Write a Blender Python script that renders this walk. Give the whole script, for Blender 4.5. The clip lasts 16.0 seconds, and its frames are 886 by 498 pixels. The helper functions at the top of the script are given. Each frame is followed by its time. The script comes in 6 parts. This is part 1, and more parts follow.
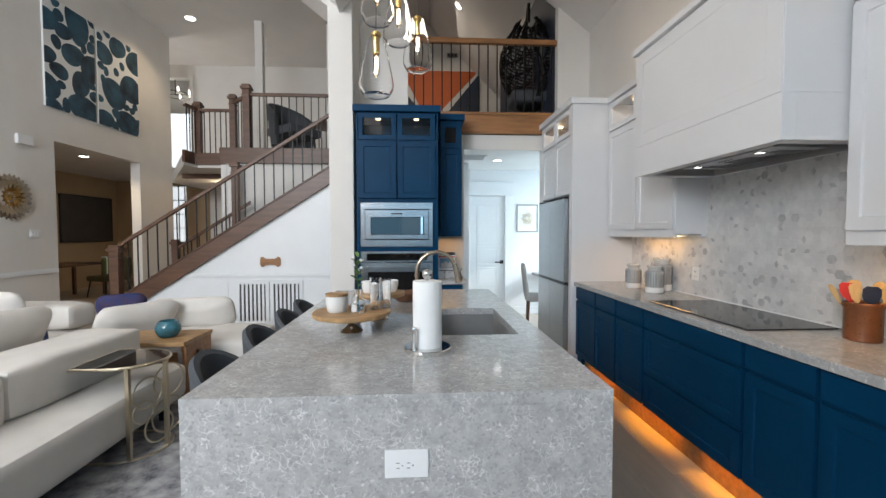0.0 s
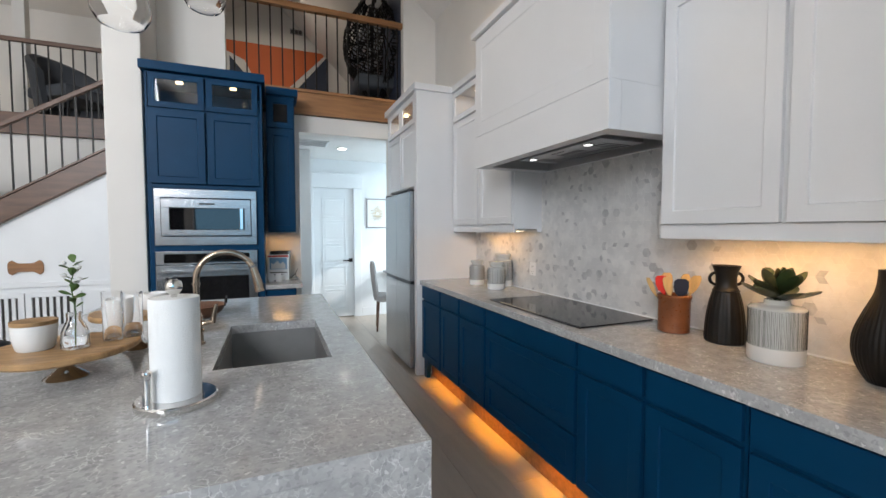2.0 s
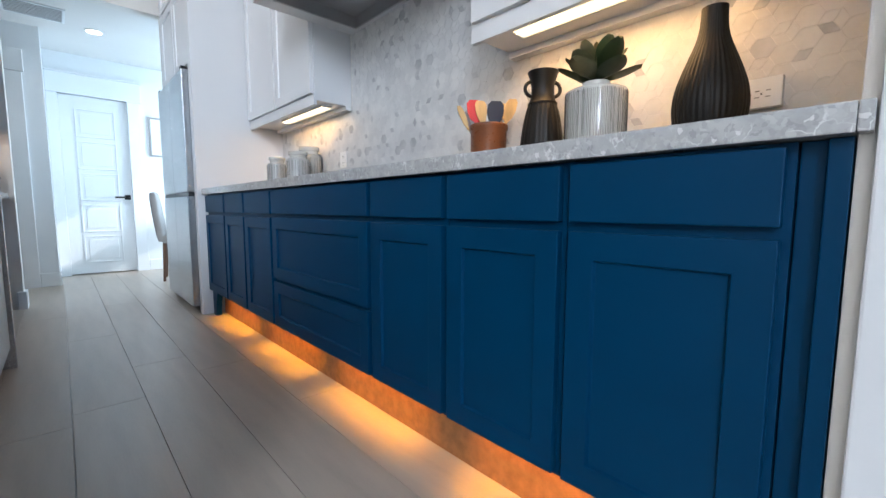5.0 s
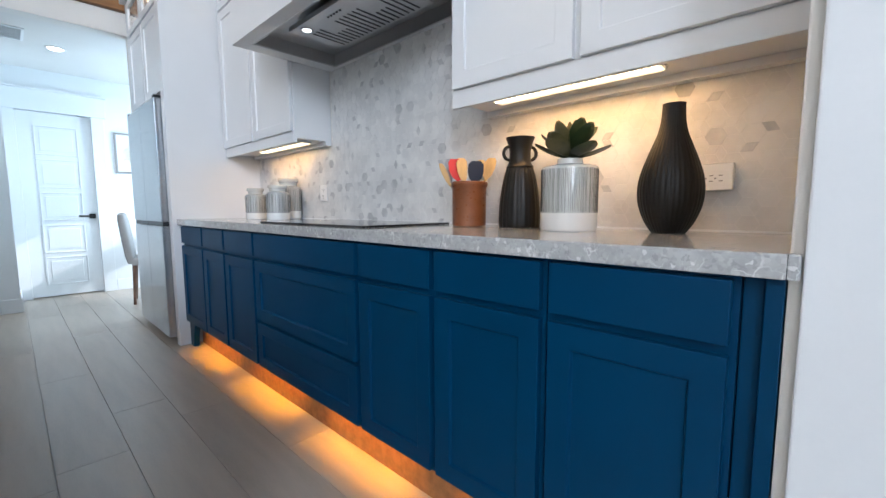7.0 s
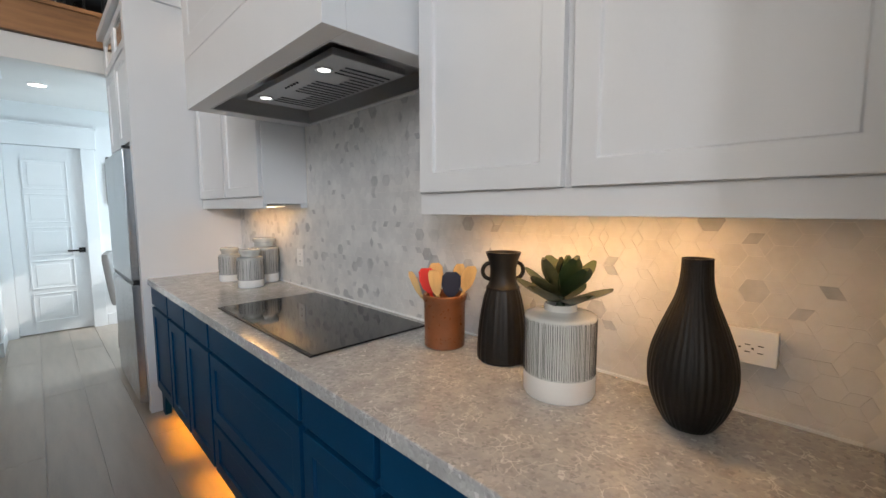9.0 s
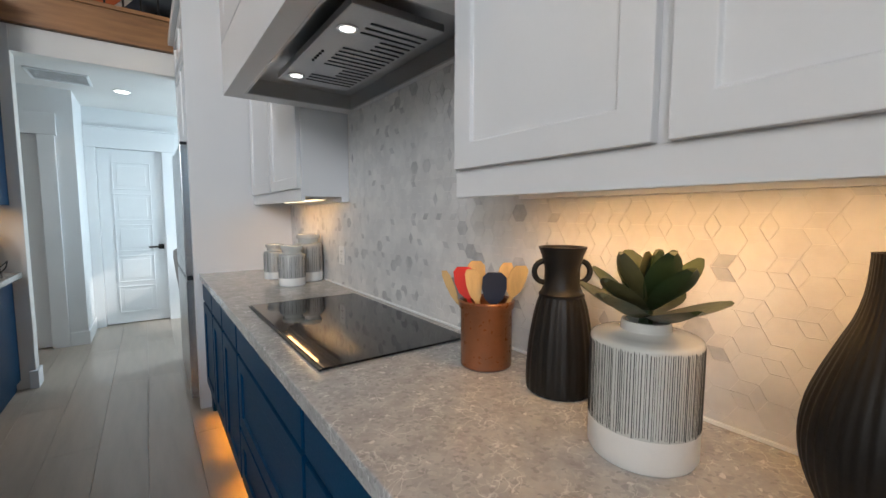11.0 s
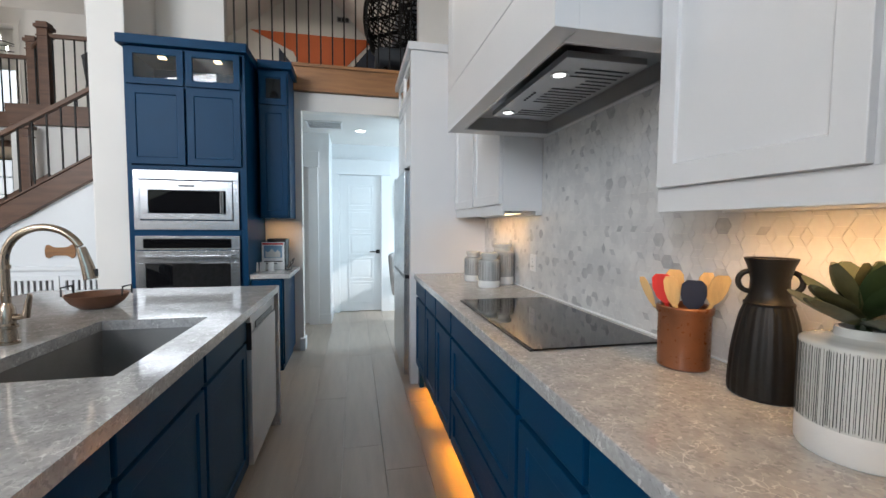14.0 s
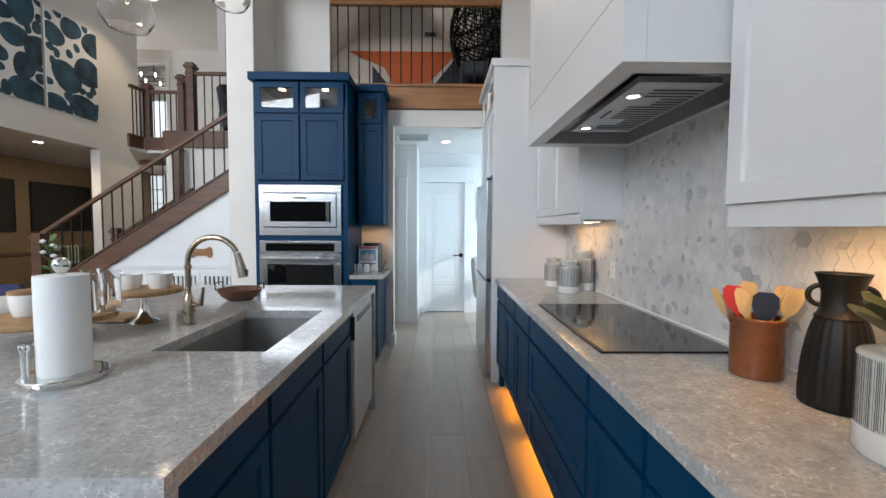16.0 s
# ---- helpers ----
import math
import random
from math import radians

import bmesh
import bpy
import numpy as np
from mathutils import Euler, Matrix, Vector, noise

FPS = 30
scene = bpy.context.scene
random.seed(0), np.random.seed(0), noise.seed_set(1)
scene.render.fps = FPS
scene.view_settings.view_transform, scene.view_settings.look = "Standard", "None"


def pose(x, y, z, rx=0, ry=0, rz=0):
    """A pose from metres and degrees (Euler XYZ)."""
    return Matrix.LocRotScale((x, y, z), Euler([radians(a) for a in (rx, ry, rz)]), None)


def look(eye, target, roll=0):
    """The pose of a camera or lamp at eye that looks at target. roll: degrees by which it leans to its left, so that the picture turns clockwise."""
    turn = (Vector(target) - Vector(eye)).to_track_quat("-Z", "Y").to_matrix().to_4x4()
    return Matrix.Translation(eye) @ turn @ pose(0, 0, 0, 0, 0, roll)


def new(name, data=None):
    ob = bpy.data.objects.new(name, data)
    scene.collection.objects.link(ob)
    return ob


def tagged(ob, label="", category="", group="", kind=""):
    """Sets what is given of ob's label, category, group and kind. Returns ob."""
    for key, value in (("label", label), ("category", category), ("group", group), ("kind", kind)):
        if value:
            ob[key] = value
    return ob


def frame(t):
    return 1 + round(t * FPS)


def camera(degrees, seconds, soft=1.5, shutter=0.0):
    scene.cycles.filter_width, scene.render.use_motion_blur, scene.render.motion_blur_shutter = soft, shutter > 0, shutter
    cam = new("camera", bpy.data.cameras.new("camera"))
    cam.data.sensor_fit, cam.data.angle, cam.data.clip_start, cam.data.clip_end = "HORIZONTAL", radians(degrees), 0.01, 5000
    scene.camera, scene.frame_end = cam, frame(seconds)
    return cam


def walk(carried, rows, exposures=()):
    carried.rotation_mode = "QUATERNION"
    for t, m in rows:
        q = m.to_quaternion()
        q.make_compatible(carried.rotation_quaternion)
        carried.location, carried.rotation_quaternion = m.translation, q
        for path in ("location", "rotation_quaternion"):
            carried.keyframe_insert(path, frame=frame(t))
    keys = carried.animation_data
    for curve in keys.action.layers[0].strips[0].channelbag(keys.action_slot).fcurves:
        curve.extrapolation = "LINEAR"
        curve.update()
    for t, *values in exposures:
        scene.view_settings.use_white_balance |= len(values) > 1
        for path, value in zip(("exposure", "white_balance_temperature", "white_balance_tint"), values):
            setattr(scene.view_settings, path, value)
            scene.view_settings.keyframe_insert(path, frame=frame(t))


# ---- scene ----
cam = camera(94.4, 16.0)
PATH = [
    (0, (0.236, 0.105, 1.457), (0.352, 2.1, 1.381), -0.1),
    (0.5, (0.283, 0.197, 1.476), (0.510, 2.183, 1.392), -0.05),
    (1, (0.305, 0.341, 1.470), (0.703, 2.297, 1.379), -0.05),
    (1.5, (0.370, 0.425, 1.455), (0.953, 2.334, 1.364), -0.05),
    (2, (0.532, 0.508, 1.441), (1.295, 2.354, 1.349), -0.05),
    (2.5, (0.702, 0.575, 1.412), (1.634, 2.341, 1.313), -0.1),
    (3, (0.834, 0.66, 1.306), (1.904, 2.346, 1.201), -0.1),
    (3.5, (0.944, 0.761, 1.139), (2.127, 2.369, 1.015), -0.1),
    (4, (1.05, 0.817, 0.922), (2.314, 2.361, 0.783), 0.2),
    (4.4, (1.068, 0.825, 0.84), (2.37, 2.335, 0.672), 0.1),
    (5.2, (1.075, 0.82, 0.803), (2.44, 2.26, 0.60), 0.0),
    (6.5, (1.070, 0.790, 0.803), (2.487, 2.173, 0.524), -1.3),
    (7, (1.01, 0.81, 1.025), (2.454, 2.18, 0.826), -0.2),
    (7.5, (0.97, 0.841, 1.298), (2.419, 2.203, 1.094), -0.3),
    (8, (1.047, 0.834, 1.408), (2.497, 2.196, 1.21), -0.3),
    (8.5, (1.218, 0.869, 1.429), (2.652, 2.249, 1.231), -0.2),
    (9.6, (1.44, 0.99, 1.39), (2.80, 2.47, 1.205), 0.0),
    (11, (1.584, 1.082, 1.361), (2.748, 2.7, 1.19), 0.1),
    (11.5, (1.546, 1.107, 1.354), (2.61, 2.792, 1.187), 0.1),
    (12, (1.472, 1.158, 1.354), (2.416, 2.914, 1.194), 0.2),
    (12.5, (1.415, 1.143, 1.367), (2.219, 2.968, 1.214), 0.15),
    (13, (1.398, 1.079, 1.368), (2.061, 2.96, 1.228), 0.2),
    (13.5, (1.39, 0.983, 1.366), (1.92, 2.908, 1.24), 0.3),
    (14, (1.374, 0.882, 1.361), (1.79, 2.835, 1.245), 0.35),
    (14.5, (1.355, 0.794, 1.355), (1.684, 2.764, 1.246), 0.3),
    (15, (1.357, 0.701, 1.37), (1.61, 2.682, 1.266), 0.4),
    (15.5, (1.38, 0.659, 1.375), (1.54, 2.65, 1.27), 0.4),
    (16, (1.351, 0.679, 1.395), (1.371, 2.676, 1.29), 0.3),
]
walk(cam, [(t, look(eye, target, roll)) for t, eye, target, roll in PATH],
     [(0, -1.34, 6450, 10), (2.5, -1.34, 6450, 11), (3.5, -1.30, 6400, 11), (4.2, -1.15, 6100, 10), (5.0, -0.95, 5800, 9), (6.5, -0.80, 5750, 9), (7.0, -0.95, 5850, 9),
      (7.7, -1.38, 6600, 11), (8.5, -1.40, 6600, 11), (11, -1.46, 6450, 10), (12, -1.38, 6300, 9), (13, -1.30, 6250, 9), (14.5, -1.26, 6350, 10), (16, -1.30, 6250, 10)])

# ---- world, sun, large lights ----
world = bpy.data.worlds.new("sky")
scene.world = world
world.use_nodes = True
wn = world.node_tree.nodes
sky = wn.new("ShaderNodeTexSky")
sky.sky_type, sky.sun_disc = "NISHITA", False
sky.sun_elevation, sky.sun_rotation = radians(32), radians(120)
wn["Background"].inputs[1].default_value = 0.15
world.node_tree.links.new(sky.outputs[0], wn["Background"].inputs[0])


def lamp(name, kind, where, aim, power, color, size=0.1, size_y=None, spot=None):
    data = bpy.data.lights.new(name, kind)
    data.energy, data.color = power, color
    if kind == "AREA":
        data.shape, data.size, data.size_y = "RECTANGLE", size, size_y or size
    elif kind == "SUN":
        data.angle = size
    else:
        data.shadow_soft_size = size
    if spot:
        data.spot_size, data.spot_blend = radians(spot), 0.6
    ob = new(name, data)
    ob.matrix_world = look(where, aim)
    return ob


WARM, AMBER, BULB = (1.0, 0.53, 0.18), (1.0, 0.385, 0.004), (1.0, 0.78, 0.52)
lamp("sun", "SUN", (3.6, 6.3, 1.6), (1.35, 7.28, 0.35), 4.5, (1.0, 0.95, 0.88), radians(0.5))
lamp("daylight_kitchen_window", "AREA", (0.15, -3.45, 2.4), (0.3, 1.2, 1.2), 95, (0.33, 0.69, 1.0), 3.0, 2.2)
lamp("daylight_living_window", "AREA", (-3.6, -3.45, 3.9), (-7.6, 5.0, 2.6), 1550, (0.90, 0.95, 1.0), 3.9, 2.2)
lamp("daylight_hall_window", "AREA", (3.55, 6.35, 1.4), (1.5, 6.6, 1.2), 128, (0.68, 0.88, 1.0), 0.85, 1.3)
# added fill for the foyer and upper hall; the wall behind it has no window
lamp("fill_foyer", "AREA", (-9.9, 12.0, 4.6), (-5.0, 10.5, 3.5), 260, (1.0, 0.95, 0.88), 1.5, 1.8)
# added warm fill under the loft ridge, where no window opens
lamp("fill_loft", "AREA", (0.5, 9.5, 6.3), (0.5, 9.0, 3.0), 50, (1, 0.88, 0.72), 1.5, 1.2)
lamp("strip_glow_right", "AREA", (2.30, 1.47, 1.402), (2.35, 1.47, 0.9), 6.6, WARM, 0.70, 0.06)
lamp("strip_glow_far", "AREA", (2.352, 3.72, 1.420), (2.37, 3.72, 0.9), 3.4, WARM, 0.6, 0.03)
lamp("strip_glow_hutch", "AREA", (0.62, 5.3, 1.40), (0.62, 5.31, 0.9), 1.4, WARM, 0.2, 0.03)
for ty in (1.32, 2.16, 3.0, 3.84):
    toe_lamp = lamp("toe_kick_glow", "AREA", (1.925, ty, 0.168), (1.937, ty, 0.0), 2.1, AMBER, 0.62, 0.02)
    toe_lamp.data.spread = radians(105)
lamp("cove_glow", "AREA", (2.38, 3.75, 2.90), (2.44, 3.8, 4.0), 5.0, WARM, 0.9, 0.04)
lamp("pendant_glow", "POINT", (0.15, 2.7, 2.86), (0.2, 2.5, 0), 26, BULB, 0.05)
for hy in (2.237, 2.73):
    lamp("hood_spot", "SPOT", (2.076, hy, 1.882), (2.10, hy, 0.9), 2.5, (1, 0.95, 0.85), 0.02, spot=95)
lamp("hall_can", "SPOT", (1.44, 6.40, 2.56), (1.44, 6.4, 0), 24, (1, 0.96, 0.9), 0.06, spot=130)
lamp("living_can", "SPOT", (-4.93, 9.93, 6.3), (-4.93, 9.0, 0), 220, BULB, 0.08, spot=120)
lamp("den_can", "SPOT", (-6.62, 9.0, 3.0), (-7.4, 9.6, 0), 170, BULB, 0.08, spot=150)
lamp("foyer_can", "POINT", (-4.6, 10.6, 2.55), (-4, 9, 0), 22, BULB, 0.08)
lamp("loft_can", "SPOT", (1.09, 9.0, 6.1), (1.0, 9.0, 0), 60, BULB, 0.08, spot=140)


# ---- materials ----
def material(name, color, rough=0.5, metal=0.0, vary=0.12, scale=6.0, fine=60.0, bump=0.05, spec=0.5, coat=0.0, rand=0.0, stretch=(1, 1, 1), second=None, depth=0.004):
    """A surface with cloudy variation, fine grain and slight relief, in metres."""
    m = bpy.data.materials.new(name)
    m.use_nodes = True
    nt = m.node_tree
    b = nt.nodes["Principled BSDF"]
    b.inputs["Metallic"].default_value = metal
    b.inputs["Specular IOR Level"].default_value = spec
    b.inputs["Coat Weight"].default_value = coat
    b.inputs["Coat Roughness"].default_value = 0.1
    tc = nt.nodes.new("ShaderNodeTexCoord")
    mp = nt.nodes.new("ShaderNodeMapping")
    mp.inputs["Scale"].default_value = stretch
    nt.links.new(tc.outputs["Object"], mp.inputs[0])
    big, small = nt.nodes.new("ShaderNodeTexNoise"), nt.nodes.new("ShaderNodeTexNoise")
    for n, sc, det in ((big, scale, 4), (small, fine, 3)):
        n.inputs["Scale"].default_value, n.inputs["Detail"].default_value = sc, det
        nt.links.new(mp.outputs[0], n.inputs["Vector"])
    mix = nt.nodes.new("ShaderNodeMix")
    mix.data_type = "RGBA"
    c2 = second or tuple(max(0.0, c * (1 - vary * 2)) for c in color)
    mix.inputs["A"].default_value, mix.inputs["B"].default_value = (*color, 1), (*c2, 1)
    add = nt.nodes.new("ShaderNodeMath")
    add.operation = "MULTIPLY"
    ramp = nt.nodes.new("ShaderNodeMapRange")
    ramp.inputs["From Min"].default_value, ramp.inputs["From Max"].default_value = 0.3, 0.75
    nt.links.new(big.outputs[0], ramp.inputs["Value"])
    half = nt.nodes.new("ShaderNodeMath")
    half.operation = "ADD"
    half.inputs[1].default_value = 0.5
    nt.links.new(small.outputs[0], half.inputs[0])
    nt.links.new(ramp.outputs[0], add.inputs[0])
    nt.links.new(half.outputs[0], add.inputs[1])
    last = add.outputs[0]
    if rand:
        info = nt.nodes.new("ShaderNodeObjectInfo")
        mul = nt.nodes.new("ShaderNodeMath")
        mul.operation = "MULTIPLY_ADD"
        mul.inputs[1].default_value = rand
        nt.links.new(info.outputs["Random"], mul.inputs[0])
        nt.links.new(last, mul.inputs[2])
        last = mul.outputs[0]
    nt.links.new(last, mix.inputs["Factor"])
    nt.links.new(mix.outputs["Result"], b.inputs["Base Color"])
    rr = nt.nodes.new("ShaderNodeMapRange")
    rr.inputs["To Min"].default_value, rr.inputs["To Max"].default_value = rough * 0.85, min(1, rough * 1.2)
    nt.links.new(small.outputs[0], rr.inputs["Value"])
    nt.links.new(rr.outputs[0], b.inputs["Roughness"])
    bp = nt.nodes.new("ShaderNodeBump")
    bp.inputs["Strength"].default_value, bp.inputs["Distance"].default_value = bump, depth
    nt.links.new(small.outputs[0], bp.inputs["Height"])
    nt.links.new(bp.outputs[0], b.inputs["Normal"])
    return m


def glass_material(name, color=(1, 1, 1), rough=0.0, ior=1.45):
    m = bpy.data.materials.new(name)
    m.use_nodes = True
    b = m.node_tree.nodes["Principled BSDF"]
    b.inputs["Base Color"].default_value = (*color, 1)
    b.inputs["Transmission Weight"].default_value = 1
    b.inputs["Roughness"].default_value, b.inputs["IOR"].default_value = rough, ior
    return m


def glow_material(name, color, strength):
    m = bpy.data.materials.new(name)
    m.use_nodes = True
    b = m.node_tree.nodes["Principled BSDF"]
    b.inputs["Base Color"].default_value = (0.9, 0.9, 0.9, 1)
    b.inputs["Emission Color"].default_value = (*color, 1)
    b.inputs["Emission Strength"].default_value = strength
    return m


def quartz_material():
    """Warm grey quartz with pale veins and small chips."""
    m = material("grey_quartz", (0.46, 0.455, 0.45), 0.09, 0, 0.14, 20, 120, 0.02)
    nt = m.node_tree
    b = nt.nodes["Principled BSDF"]
    tc = nt.nodes.new("ShaderNodeTexCoord")
    warp = nt.nodes.new("ShaderNodeTexNoise")
    warp.inputs["Scale"].default_value, warp.inputs["Detail"].default_value = 9, 6
    nt.links.new(tc.outputs["Object"], warp.inputs["Vector"])
    mixv = nt.nodes.new("ShaderNodeVectorMath")
    mixv.operation = "MULTIPLY_ADD"
    mixv.inputs[1].default_value = (0.16, 0.16, 0.16)
    nt.links.new(warp.outputs["Color"], mixv.inputs[0])
    nt.links.new(tc.outputs["Object"], mixv.inputs[2])
    vein = nt.nodes.new("ShaderNodeTexVoronoi")
    vein.feature = "DISTANCE_TO_EDGE"
    vein.inputs["Scale"].default_value = 30
    nt.links.new(mixv.outputs[0], vein.inputs["Vector"])
    line = nt.nodes.new("ShaderNodeMapRange")
    line.inputs["From Min"].default_value, line.inputs["From Max"].default_value = 0.0, 0.045
    line.inputs["To Min"].default_value, line.inputs["To Max"].default_value = 0.85, 0.0
    nt.links.new(vein.outputs[0], line.inputs["Value"])
    gate = nt.nodes.new("ShaderNodeTexNoise")
    gate.inputs["Scale"].default_value = 14
    nt.links.new(tc.outputs["Object"], gate.inputs["Vector"])
    gr = nt.nodes.new("ShaderNodeMapRange")
    gr.inputs["From Min"].default_value, gr.inputs["From Max"].default_value = 0.48, 0.62
    nt.links.new(gate.outputs[0], gr.inputs["Value"])
    fac = nt.nodes.new("ShaderNodeMath")
    fac.operation = "MULTIPLY"
    nt.links.new(line.outputs[0], fac.inputs[0])
    nt.links.new(gr.outputs[0], fac.inputs[1])
    wob = nt.nodes.new("ShaderNodeVectorMath")
    wob.operation = "MULTIPLY_ADD"
    wob.inputs[1].default_value = (0.02, 0.02, 0.02)
    rough_warp = nt.nodes.new("ShaderNodeTexNoise")
    rough_warp.inputs["Scale"].default_value, rough_warp.inputs["Detail"].default_value = 60, 4
    nt.links.new(tc.outputs["Object"], rough_warp.inputs["Vector"])
    nt.links.new(rough_warp.outputs["Color"], wob.inputs[0])
    nt.links.new(tc.outputs["Object"], wob.inputs[2])
    chip = nt.nodes.new("ShaderNodeTexVoronoi")
    chip.inputs["Scale"].default_value = 125
    nt.links.new(wob.outputs[0], chip.inputs["Vector"])
    part_of = nt.nodes.new("ShaderNodeSeparateColor")
    nt.links.new(chip.outputs["Color"], part_of.inputs[0])
    cr = nt.nodes.new("ShaderNodeMapRange")
    cr.inputs["From Min"].default_value, cr.inputs["From Max"].default_value = 0.45, 0.85
    cr.inputs["To Min"].default_value, cr.inputs["To Max"].default_value = 0.0, 0.6
    nt.links.new(part_of.outputs[1], cr.inputs["Value"])
    tone = nt.nodes.new("ShaderNodeValToRGB")
    tone.color_ramp.interpolation = "CONSTANT"
    tone.color_ramp.elements[0].color = (0.27, 0.27, 0.27, 1)
    tone.color_ramp.elements[1].position, tone.color_ramp.elements[1].color = 0.30, (0.36, 0.355, 0.35, 1)
    mid, pale = tone.color_ramp.elements.new(0.62), tone.color_ramp.elements.new(0.955)
    mid.color, pale.color = (0.49, 0.485, 0.475, 1), (0.74, 0.73, 0.72, 1)
    nt.links.new(part_of.outputs[0], tone.inputs[0])
    base = next(n for n in nt.nodes if n.bl_idname == "ShaderNodeMix")
    one, two = nt.nodes.new("ShaderNodeMix"), nt.nodes.new("ShaderNodeMix")
    one.data_type = two.data_type = "RGBA"
    nt.links.new(cr.outputs[0], one.inputs["Factor"])
    nt.links.new(base.outputs["Result"], one.inputs["A"])
    nt.links.new(tone.outputs[0], one.inputs["B"])
    nt.links.new(fac.outputs[0], two.inputs["Factor"])
    nt.links.new(one.outputs["Result"], two.inputs["A"])
    two.inputs["B"].default_value = (0.72, 0.72, 0.71, 1)
    nt.links.new(two.outputs["Result"], b.inputs["Base Color"])
    return m


BLUE = material("blue_cabinet_paint", (0.002, 0.037, 0.094), 0.38, 0, 0.06, 4, 120, 0.03, spec=0.1)
WHITE = material("white_cabinet_paint", (0.72, 0.72, 0.73), 0.33, 0, 0.02, 3, 120, 0.02)
WALL = material("warm_white_wall_paint", (0.74, 0.71, 0.67), 0.7, 0, 0.03, 2, 180, 0.12)
TRIM = material("white_trim_paint", (0.80, 0.81, 0.82), 0.4, 0, 0.02, 3, 100, 0.02)
CEIL = material("ceiling_paint", (0.72, 0.70, 0.68), 0.85, 0, 0.03, 2, 150, 0.15)
TAN = material("tan_wall_paint", (0.44, 0.33, 0.21), 0.7, 0, 0.04, 2, 150, 0.1)
ORANGE = material("orange_mural_paint", (0.62, 0.13, 0.03), 0.6, 0, 0.05, 3, 150, 0.08)
NAVY = material("navy_mural_paint", (0.025, 0.035, 0.065), 0.6, 0, 0.05, 3, 150, 0.08)
QUARTZ = quartz_material()
STEEL = material("brushed_steel", (0.46, 0.46, 0.47), 0.27, 1, 0.05, 3, 90, 0.03, stretch=(1, 1, 14))
# copy of STEEL, darkened to offset the window lamps' glare on the ovens
OVENSTEEL = material("glare_dimmed_steel", (0.34, 0.34, 0.345), 0.24, 1, 0.05, 3, 90, 0.03, stretch=(1, 1, 14))
HOODSTEEL = material("satin_hood_steel", (0.52, 0.52, 0.525), 0.40, 1, 0.04, 5, 90, 0.01)
CHROME = material("polished_metal", (0.72, 0.70, 0.68), 0.09, 1, 0.03, 3, 90, 0.0)
NICKEL = material("warm_nickel", (0.44, 0.35, 0.27), 0.22, 1, 0.05, 4, 90, 0.02)
BRASS = material("brushed_brass", (0.72, 0.50, 0.20), 0.24, 1, 0.08, 4, 90, 0.03)
CHAMPAGNE = material("champagne_metal", (0.66, 0.58, 0.44), 0.3, 1, 0.08, 4, 90, 0.03)
IRON = material("black_iron", (0.018, 0.016, 0.015), 0.42, 0.6, 0.1, 5, 120, 0.08)
BLACK = material("black_glass", (0.006, 0.006, 0.007), 0.04, 0, 0.1, 4, 80, 0.0)
DARK = material("dark_plastic", (0.012, 0.012, 0.014), 0.35, 0, 0.1, 6, 90, 0.04)
STAIN = material("dark_stained_oak", (0.145, 0.070, 0.040), 0.38, 0, 0.25, 5, 60, 0.08, stretch=(0.5, 4, 4))
OAK = material("honey_oak", (0.36, 0.165, 0.062), 0.42, 0, 0.22, 5, 60, 0.08, stretch=(0.5, 5, 5))
ACACIA = material("acacia_wood", (0.46, 0.27, 0.12), 0.45, 0, 0.25, 9, 50, 0.08, stretch=(1, 5, 2))
FLOORWOOD = material("greige_floor_oak", (0.50, 0.425, 0.355), 0.30, 0, 0.09, 3.2, 40, 0.03, rand=0.22, stretch=(5, 0.6, 1))
CREAM = material("cream_boucle", (0.72, 0.68, 0.63), 0.9, 0, 0.06, 5, 260, 0.5)
CHARCOAL = material("charcoal_felt", (0.075, 0.08, 0.09), 0.85, 0, 0.1, 6, 260, 0.4)
GREYFAB = material("grey_linen", (0.33, 0.31, 0.30), 0.9, 0, 0.1, 6, 240, 0.4)
GREEN = material("olive_velvet", (0.085, 0.075, 0.03), 0.7, 0, 0.15, 6, 200, 0.3)
INDIGO = material("indigo_cushion", (0.012, 0.035, 0.13), 0.85, 0, 0.2, 10, 220, 0.4, second=(0.06, 0.03, 0.06))
CERAMIC = material("white_glazed_ceramic", (0.80, 0.79, 0.77), 0.18, 0, 0.03, 4, 80, 0.03)
STRIPEGREY = material("grey_glaze", (0.40, 0.40, 0.39), 0.35, 0, 0.1, 8, 120, 0.05)
LINEBLACK = material("black_drawn_line", (0.02, 0.02, 0.02), 0.4, 0, 0.1, 8, 120, 0.02)
PALE = material("unglazed_white_clay", (0.70, 0.68, 0.65), 0.5, 0, 0.05, 8, 120, 0.08)
POTGLAZE = material("pale_grey_glaze", (0.54, 0.54, 0.51), 0.1, 0, 0.06, 6, 80, 0.03)
MATTEBLACK = material("matte_black_ceramic", (0.010, 0.009, 0.008), 0.42, 0, 0.15, 8, 140, 0.12, spec=0.25)
COPPER = material("terracotta_glaze", (0.22, 0.075, 0.028), 0.28, 0, 0.2, 10, 90, 0.1)
BAMBOO = material("bamboo", (0.66, 0.42, 0.16), 0.5, 0, 0.18, 8, 70, 0.08, stretch=(4, 4, 1))
RED = material("red_silicone", (0.62, 0.025, 0.015), 0.4, 0, 0.05, 8, 90, 0.03)
INK = material("navy_silicone", (0.012, 0.016, 0.035), 0.45, 0, 0.05, 8, 90, 0.03)
LEAF = material("succulent_leaf", (0.013, 0.028, 0.011), 0.38, 0, 0.25, 18, 90, 0.1, spec=0.35, second=(0.032, 0.050, 0.018))
